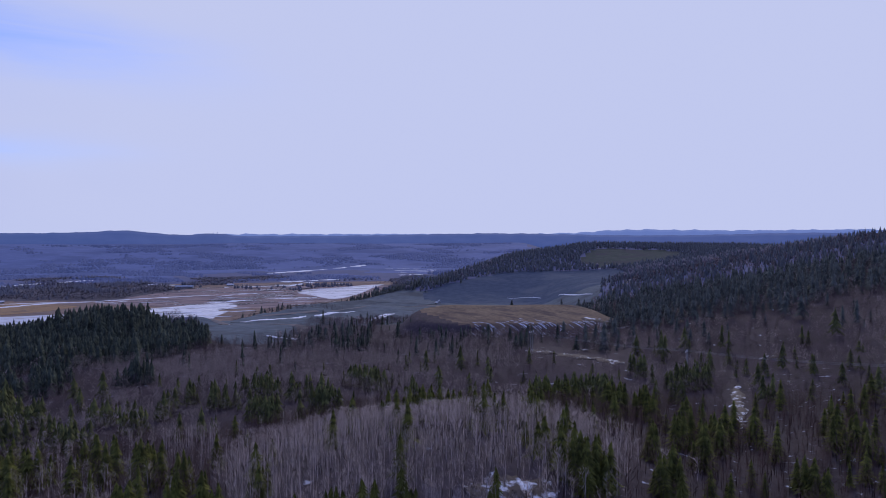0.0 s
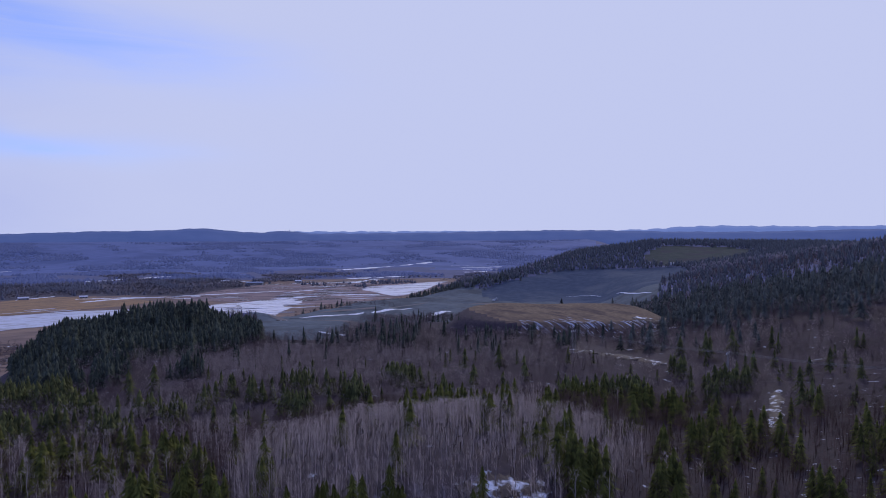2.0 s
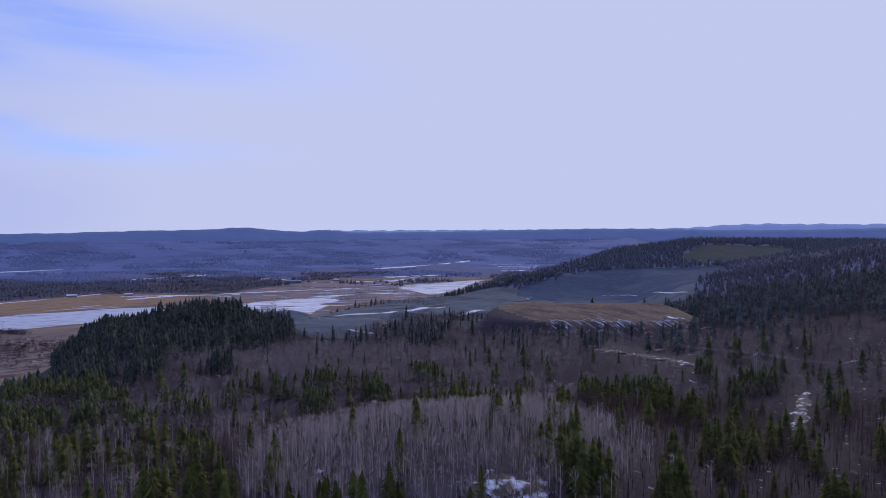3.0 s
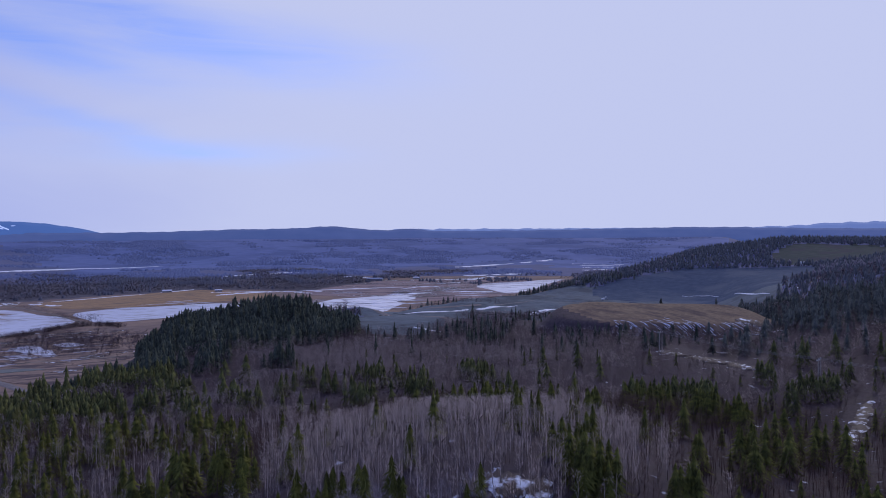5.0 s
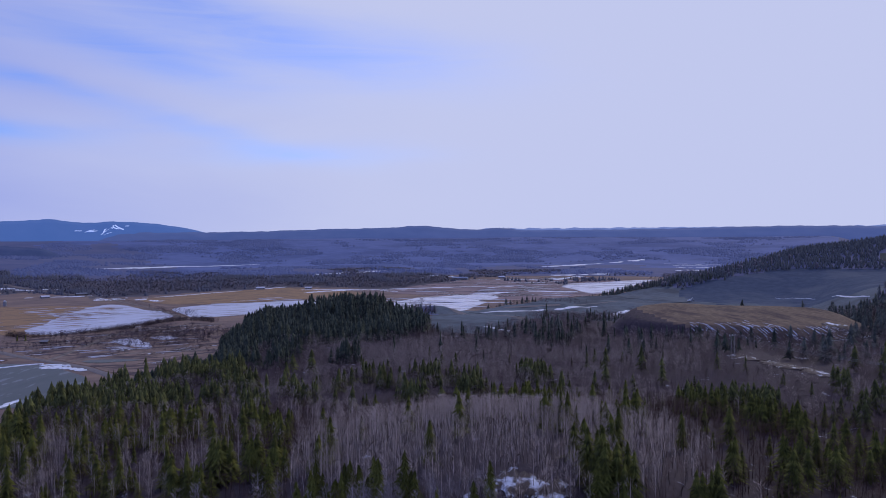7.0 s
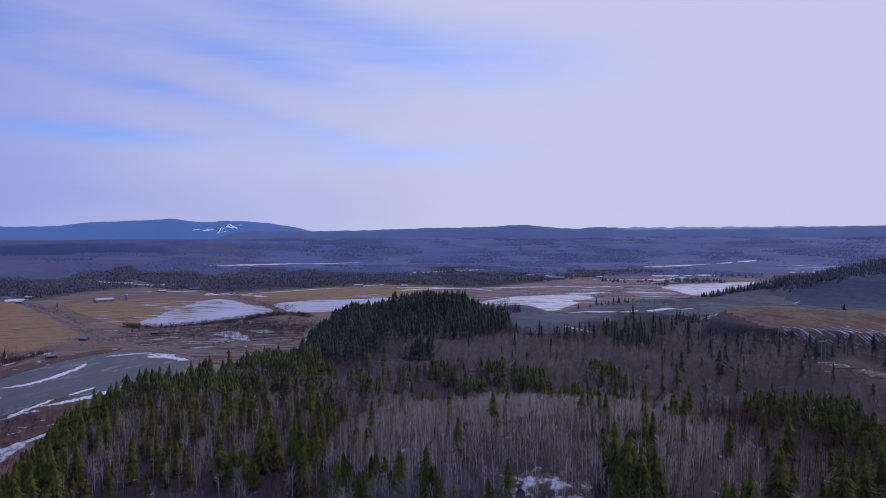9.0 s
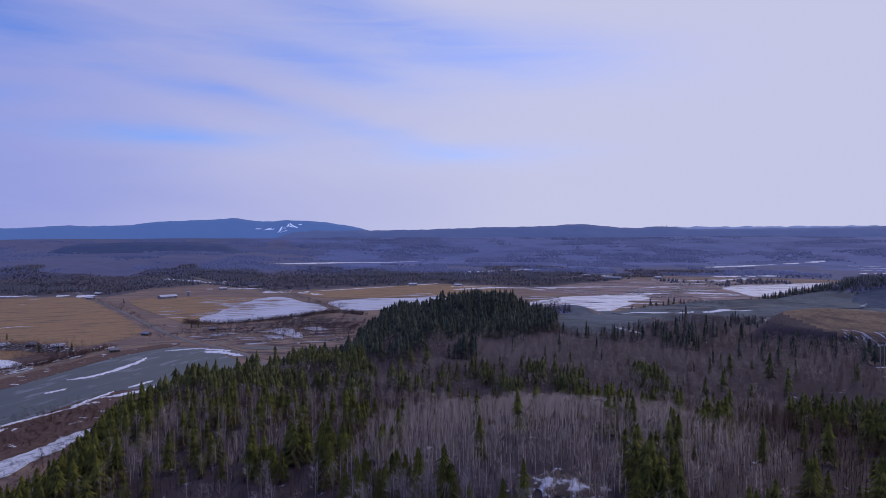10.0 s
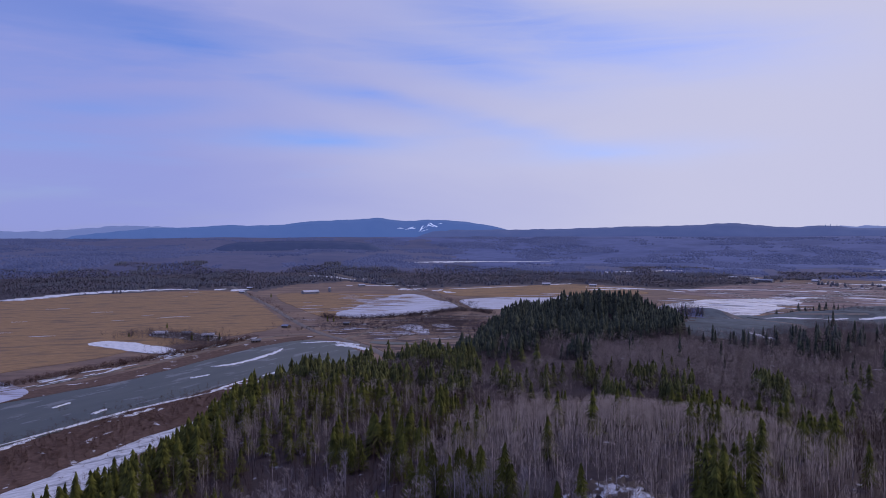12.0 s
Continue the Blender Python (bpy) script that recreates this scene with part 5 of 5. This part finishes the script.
def part(name, bm, mat, parent, label=""):
    me = bpy.data.meshes.new(name)
    bmesh.ops.recalc_face_normals(bm, faces=bm.faces)
    bm.to_mesh(me)
    bm.free()
    me.materials.append(mat)
    ob = new(name, me)
    ob.parent = parent
    return tagged(ob, label) if label else ob


def raw_part(name, shape, mat, parent):
    ob = new(name, mesh_of(name, [tuple(q) for q in shape[0]], [tuple(q) for q in shape[1]], mat))
    ob.parent = parent
    return ob


def box(size, at=(0, 0, 0), bevel=0.0, turn=(0, 0, 0)):
    bm = bmesh.new()
    bmesh.ops.create_cube(bm, size=1.0)
    bmesh.ops.scale(bm, vec=size, verts=bm.verts)
    if bevel:
        bmesh.ops.bevel(bm, geom=bm.edges[:], offset=bevel, segments=2, affect="EDGES")
    bmesh.ops.transform(bm, matrix=pose(*at, *turn), verts=bm.verts)
    return bm


def rod(p, q, r0, r1, sides=8):
    p, q = Vector(p), Vector(q)
    bm = bmesh.new()
    bmesh.ops.create_cone(bm, cap_ends=True, segments=sides, radius1=r0, radius2=r1, depth=(q - p).length)
    bmesh.ops.transform(bm, matrix=Matrix.Translation((p + q) / 2) @ (q - p).to_track_quat("Z", "Y").to_matrix().to_4x4(), verts=bm.verts)
    return bm


# trees nearest to the flight
def single_spruce(seed):
    ob = thing("spruce_tree", (0, 0, 0), "single dark green spruce among bare aspens", "tree", "near spruces")
    v, f = [], []
    stem_shape(v, f, (0, 0, -0.02), (0, 0, 0.97), 0.016, 0.002, 6)
    raw_part("trunk", (v, f), M_BARK, ob)
    raw_part("crown", spruce_shape(300 + seed, 18, 9, slim=0.18 + 0.016 * seed), M_NEEDLE_OB, ob)
    return ob


def single_aspen(seed):
    ob = thing("aspen_tree", (0, 0, 0), "bare pale-stemmed aspen with fine grey twigs", "tree", "near aspens")
    v, f = [], []
    rnd = random.Random(seed)
    b = rnd.uniform(-0.04, 0.04), rnd.uniform(-0.04, 0.04)
    stem_shape(v, f, (0, 0, -0.02), (b[0], b[1], 0.55), 0.01, 0.007, 5)
    stem_shape(v, f, (b[0], b[1], 0.55), (b[0] * 0.5, b[1] * 0.5, 1.0), 0.006, 0.001, 5)
    raw_part("trunk", (v, f), M_ASPEN_OB, ob)
    raw_part("crown", bare_shape(seed, 10, 80, wide=0.17, stem=0.0095, low=0.42, fine=0.34, with_stem=False), M_ASPEN_OB, ob)
    return ob


for make, places in ((single_spruce, SINGLES[0]), (single_aspen, SINGLES[1])):
    models = [make(s) for s in range(5)]
    rr = np.random.default_rng(21)
    for i, (x, y, z, tall_, broad_) in enumerate(places):
        m = pose(x, y, z, 0, 0, rr.uniform(0, 360)) @ Matrix.Diagonal((broad_, broad_, tall_, 1))
        if i < 5:
            models[i].matrix_world = m
            scales = models[i]
        else:
            src = models[i % 5]
            keep_scale = src.scale.copy()
            src.scale = (1, 1, 1)
            copy_thing(src, m)
            src.scale = keep_scale


# farm and houses
def house(at, turn, long, wide, high, pitch, wall, roof, label, category="house", windows=3):
    ob = thing("house" if category == "house" else "barn", (at[0], at[1], float(height(at[0], at[1])) + 0.1), label, category, "valley buildings", turn)
    part("wall", box((long, wide, high), (0, 0, high / 2)), wall, ob)
    rise = wide / 2 * pitch
    over = 0.5
    for side in (-1, 1):
        bm = bmesh.new()
        y0, z0 = side * (wide / 2 + over), high - over * pitch
        q = [(-long / 2 - over, y0, z0), (long / 2 + over, y0, z0), (long / 2 + over, 0, high + rise), (-long / 2 - over, 0, high + rise)]
        top = [bm.verts.new((x, y, z + 0.3)) for x, y, z in q]
        low = [bm.verts.new(c) for c in q]
        bm.faces.new(top), bm.faces.new(low)
        for i in range(4):
            bm.faces.new((low[i], low[(i + 1) % 4], top[(i + 1) % 4], top[i]))
        part("roof", bm, roof, ob)
    for side in (-1, 1):
        bm = bmesh.new()
        x = side * long / 2
        a = [bm.verts.new((x, -wide / 2, high)), bm.verts.new((x, wide / 2, high)), bm.verts.new((x, 0, high + rise))]
        b = [bm.verts.new((x - side * 0.2, v.co.y, v.co.z)) for v in a]
        bm.faces.new(a), bm.faces.new(b)
        for i in range(3):
            bm.faces.new((a[i], a[(i + 1) % 3], b[(i + 1) % 3], b[i]))
        part("gable", bm, wall, ob)
    for k in range(windows):
        part("window", box((1.4, 0.08, 1.3), ((k + 0.5) / windows * long - long / 2, -wide / 2 - 0.03, high * 0.55)), M_GLASS, ob)
    part("door", box((1.2, 0.1, 2.1), (long * 0.38, -wide / 2 - 0.04, 1.05)), M_WALL_BROWN, ob)
    if category == "house":
        part("chimney", box((0.7, 0.7, 1.6), (long * 0.2, 0.6, high + rise + 0.3), 0.05), M_ROOF_GREY, ob)
    return ob


HOUSES = [
    ((-745, 540), 20, 10, 7, 2.8, 0.4, M_WALL_BROWN, M_ROOF_BLUE, "small blue-grey house beside the road", "house"),
    ((-795, 388), 60, 17, 10, 3.0, 0.45, M_WALL, M_ROOF_SNOW, "farmhouse with a snowy roof in a snowy yard", "house"),
    ((-770, 412), 40, 12, 9, 3.0, 0.45, M_WALL_BROWN, M_ROOF_GREY, "brown farm shed with a grey roof", "barn"),
    ((-735, 424), 55, 14, 9, 3.2, 0.45, M_WALL, M_ROOF_SNOW, "farmhouse with a snowy roof among spruces", "house"),
    ((-655, 446), 70, 10, 7, 2.8, 0.45, M_WALL_BROWN, M_ROOF_GREY, "small brown riverside shed with a grey roof", "barn"),
    ((-712, 618), 30, 9, 6, 2.6, 0.45, M_WALL_BROWN, M_ROOF_GREY, "small cottage at the edge of the wet meadow", "house"),
    ((-1188, 862), 80, 34, 16, 4.5, 0.35, M_WALL, M_ROOF_SNOW, "long barn with a snow-covered roof", "barn"),
    ((-1279, 1065), 70, 16, 10, 3.2, 0.45, M_WALL, M_ROOF_SNOW, "house with a snowy roof by the tree line", "house"),
    ((-1262, 1140), 60, 22, 11, 3.6, 0.4, M_WALL_BROWN, M_ROOF_GREY, "brown barn by the tree line", "barn"),
    ((-1306, 767), 25, 14, 9, 3.2, 0.45, M_WALL, M_ROOF_SNOW, "roadside house with a snowy roof", "house"),
    ((-1390, 830), 25, 14, 9, 3.2, 0.45, M_WALL_BROWN, M_ROOF_SNOW, "roadside barn with a snowy roof", "barn"),
    ((-654, 1872), 5, 44, 18, 5.0, 0.3, M_WALL, M_ROOF_BLUE, "long barn with a blue metal roof", "barn"),
    ((-760, 1930), 10, 22, 12, 4.0, 0.4, M_WALL, M_ROOF_SNOW, "farm shed with a snowy roof across the meadow", "barn"),
    ((-560, 1960), 0, 18, 11, 4.0, 0.4, M_WALL, M_ROOF_SNOW, "farmhouse with a snowy roof across the meadow", "house"),
    ((-985, 1405), 40, 20, 11, 3.8, 0.4, M_WALL, M_ROOF_SNOW, "farm shed with a snowy roof behind the long field", "barn"),
    ((-880, 1450), 30, 16, 10, 3.4, 0.4, M_WALL, M_ROOF_SNOW, "house with a snowy roof behind the long field", "house"),
]
for row in HOUSES:
    house(*row)
silo = thing("silo", (-1198, 918, 0.2), "pale round silo beside the long barn", "silo")
part("body", rod((0, 0, 0), (0, 0, 9), 3.0, 3.0, 16), M_WALL, silo)
part("roof", rod((0, 0, 9), (0, 0, 11), 3.1, 0.2, 16), M_ROOF_SNOW, silo)

# spruces of the farmyard
yard = [(-715, 394, 11), (-705, 410, 9), (-700, 422, 10), (-851, 419, 9), (-806, 353, 8), (-1166, 756, 10), (-759, 617, 9), (-752, 623, 8)]
model = None
for x, y, tall_ in yard:
    m = pose(x, y, float(height(x, y)), 0, 0, x * 7) @ Matrix.Diagonal((tall_, tall_, tall_, 1))
    if model is None:
        model = thing("spruce_tree", (0, 0, 0), "dark spruce standing alone on the valley floor", "tree", "valley spruces")
        v, f = [], []
        stem_shape(v, f, (0, 0, -0.02), (0, 0, 0.97), 0.02, 0.002, 6)
        raw_part("trunk", (v, f), M_BARK, model)
        raw_part("crown", spruce_shape(401, 11, 8, slim=0.24), M_NEEDLE_OB, model)
        first = m
    else:
        copy_thing(model, m)
model.matrix_world = first


# power line over the wooded slope
def power_pole(x, y, turn, tall=15.0):
    ob = thing("power_pole", (x, y, float(height(x, y))), "grey timber power pole with a crossarm above bare trees", "pole", "power line", turn)
    for side in (-1.6, 1.6):
        part("post", rod((side, 0, -0.3), (side, 0, tall), 0.22, 0.15), M_POLE, ob)
    part("crossarm", box((6.4, 0.25, 0.3), (0, 0.2, tall - 0.9), 0.03), M_POLE, ob)
    for k in (-2.9, 0.0, 2.9):
        part("insulator", rod((k, 0.2, tall - 0.75), (k, 0.2, tall + 0.1), 0.2, 0.12), M_WHITE, ob)
    return ob


POLES = [(66, 482, 57), (138, 387.5, 60), (212, 262, 62), (286, 120, 62)]
for x, y, turn in POLES:
    power_pole(x, y, turn)
for (x0, y0, t0), (x1, y1, t1) in zip(POLES, POLES[1:]):
    for k in (-2.9, 0.0, 2.9):
        c = bpy.data.curves.new("wire", "CURVE")
        c.dimensions, c.bevel_depth, c.bevel_resolution = "3D", 0.045, 1
        sp = c.splines.new("POLY")
        sp.points.add(16)
        ax, ay = x0 + k * math.cos(radians(t0)), y0 + k * math.sin(radians(t0))
        bx, by = x1 + k * math.cos(radians(t1)), y1 + k * math.sin(radians(t1))
        za, zb = float(height(x0, y0)) + 15.1, float(height(x1, y1)) + 15.1
        for i in range(17):
            f = i / 16
            sp.points[i].co = (ax + (bx - ax) * f, ay + (by - ay) * f, za + (zb - za) * f - 4 * 2.2 * f * (1 - f), 1)
        c.materials.append(M_WIRE)
        tagged(new("power_line_wire", c), "thin sagging power line wire between timber poles", "wire", "power line wires")

# machine in the pit
digger = thing("excavator", (3, 1096, float(height(3, 1096)) + 0.1), "pale excavator standing on the pit floor", "excavator", turn=35)
for side in (-1.3, 1.3):
    part("track", box((4.4, 0.8, 1.0), (0, side, 0.5), 0.3), M_STEEL, digger)
part("body", box((4.0, 2.8, 1.7), (-0.5, 0, 2.0), 0.2), M_WHITE, digger)
part("cab", box((1.7, 1.4, 1.9), (1.0, 0.7, 3.0), 0.15), M_WHITE, digger)
part("boom", rod((1.4, -0.4, 2.4), (5.0, -0.4, 6.0), 0.4, 0.3), M_WHITE, digger)
part("arm", rod((5.0, -0.4, 6.0), (7.0, -0.4, 2.4), 0.3, 0.22), M_WHITE, digger)
part("bucket", box((1.1, 1.3, 1.1), (7.0, -0.4, 1.7), 0.2), M_STEEL, digger)
plant = thing("screening_plant", (322, 1322, float(height(322, 1322))), "white screening plant at the top of the scraped slope", "machine", turn=10)
part("hopper", box((9, 4, 4), (0, 0, 4), 0.3), M_WHITE, plant)
part("conveyor", rod((4, 0, 4.5), (15, 0, 1.0), 0.6, 0.6), M_WHITE, plant)
for k in (-3.5, 3.5):
    part("leg", rod((k, 0, 0), (k, 0, 2.4), 0.3, 0.3), M_STEEL, plant)

# masts on the skyline hill
for az_, tall_ in ((-17.9, 22), (-17.6, 30), (-17.2, 18)):
    r = 4630
    z = 131 + r * math.tan(radians(0.36))
    mast = thing("radio_mast", (60 + r * math.sin(radians(az_)), r * math.cos(radians(az_)), z - 12), "thin radio mast on the skyline hill", "mast", "skyline masts")
    # the mast wears the hill's haze glow, though nothing on it gives light
    part("mast", rod((0, 0, 0), (0, 0, tall_ * 0.4 + 10), 2.0, 1.2, 6), M_HILL_HAZE, mast)

# ski runs on the mountain
def on_mountain(az_, f):
    top = 131 + 4720 * math.tan(radians(mountain_skyline(az_)))
    r = 4720 - 180 * (1 - f) - 5
    z = 45 + (top - 45) * f ** 0.8 + 1.5
    return (60 + r * math.sin(radians(az_)), r * math.cos(radians(az_)), z)


# Back-lit runs come out dim, so added emission brightens the snow.
M_RUN_GLOW = surface("far ski run snow with added glow", (0.6, 0.65, 0.75), (0.75, 0.78, 0.85), 30, glow=(0.2, 0.26, 0.46))
for a0, f0, a1, f1, w in ((-49.75, 0.6, -49.35, 0.62, 0.05), (-49.1, 0.57, -48.4, 0.6, 0.05), (-48.9, 0.62, -48.5, 0.64, 0.04), (-48.1, 0.45, -47.7, 0.7, 0.05), (-47.9, 0.44, -47.45, 0.52, 0.05), (-47.75, 0.56, -47.35, 0.76, 0.04), (-47.5, 0.6, -47.2, 0.82, 0.03), (-47.2, 0.82, -46.65, 0.64, 0.03), (-47.35, 0.72, -46.9, 0.66, 0.025), (-46.5, 0.79, -46.3, 0.8, 0.04)):
    verts, faces = [], []
    for i in range(9):
        t = i / 8
        a, f = a0 + (a1 - a0) * t + 0.05 * math.sin(t * 5 + a0 * 9), f0 + (f1 - f0) * t
        verts += [on_mountain(a - w * (1.0 + 0.6 * math.sin(i * 2.1)), f), on_mountain(a + 1.6 * w, f + 0.03)]
    for i in range(8):
        faces.append((2 * i, 2 * i + 1, 2 * i + 3, 2 * i + 2))
    tagged(new("ski_run", mesh_of("ski_run", verts, faces, M_RUN_GLOW)), "white ski run cut through the mountain woods", "ski run", kind="structure")
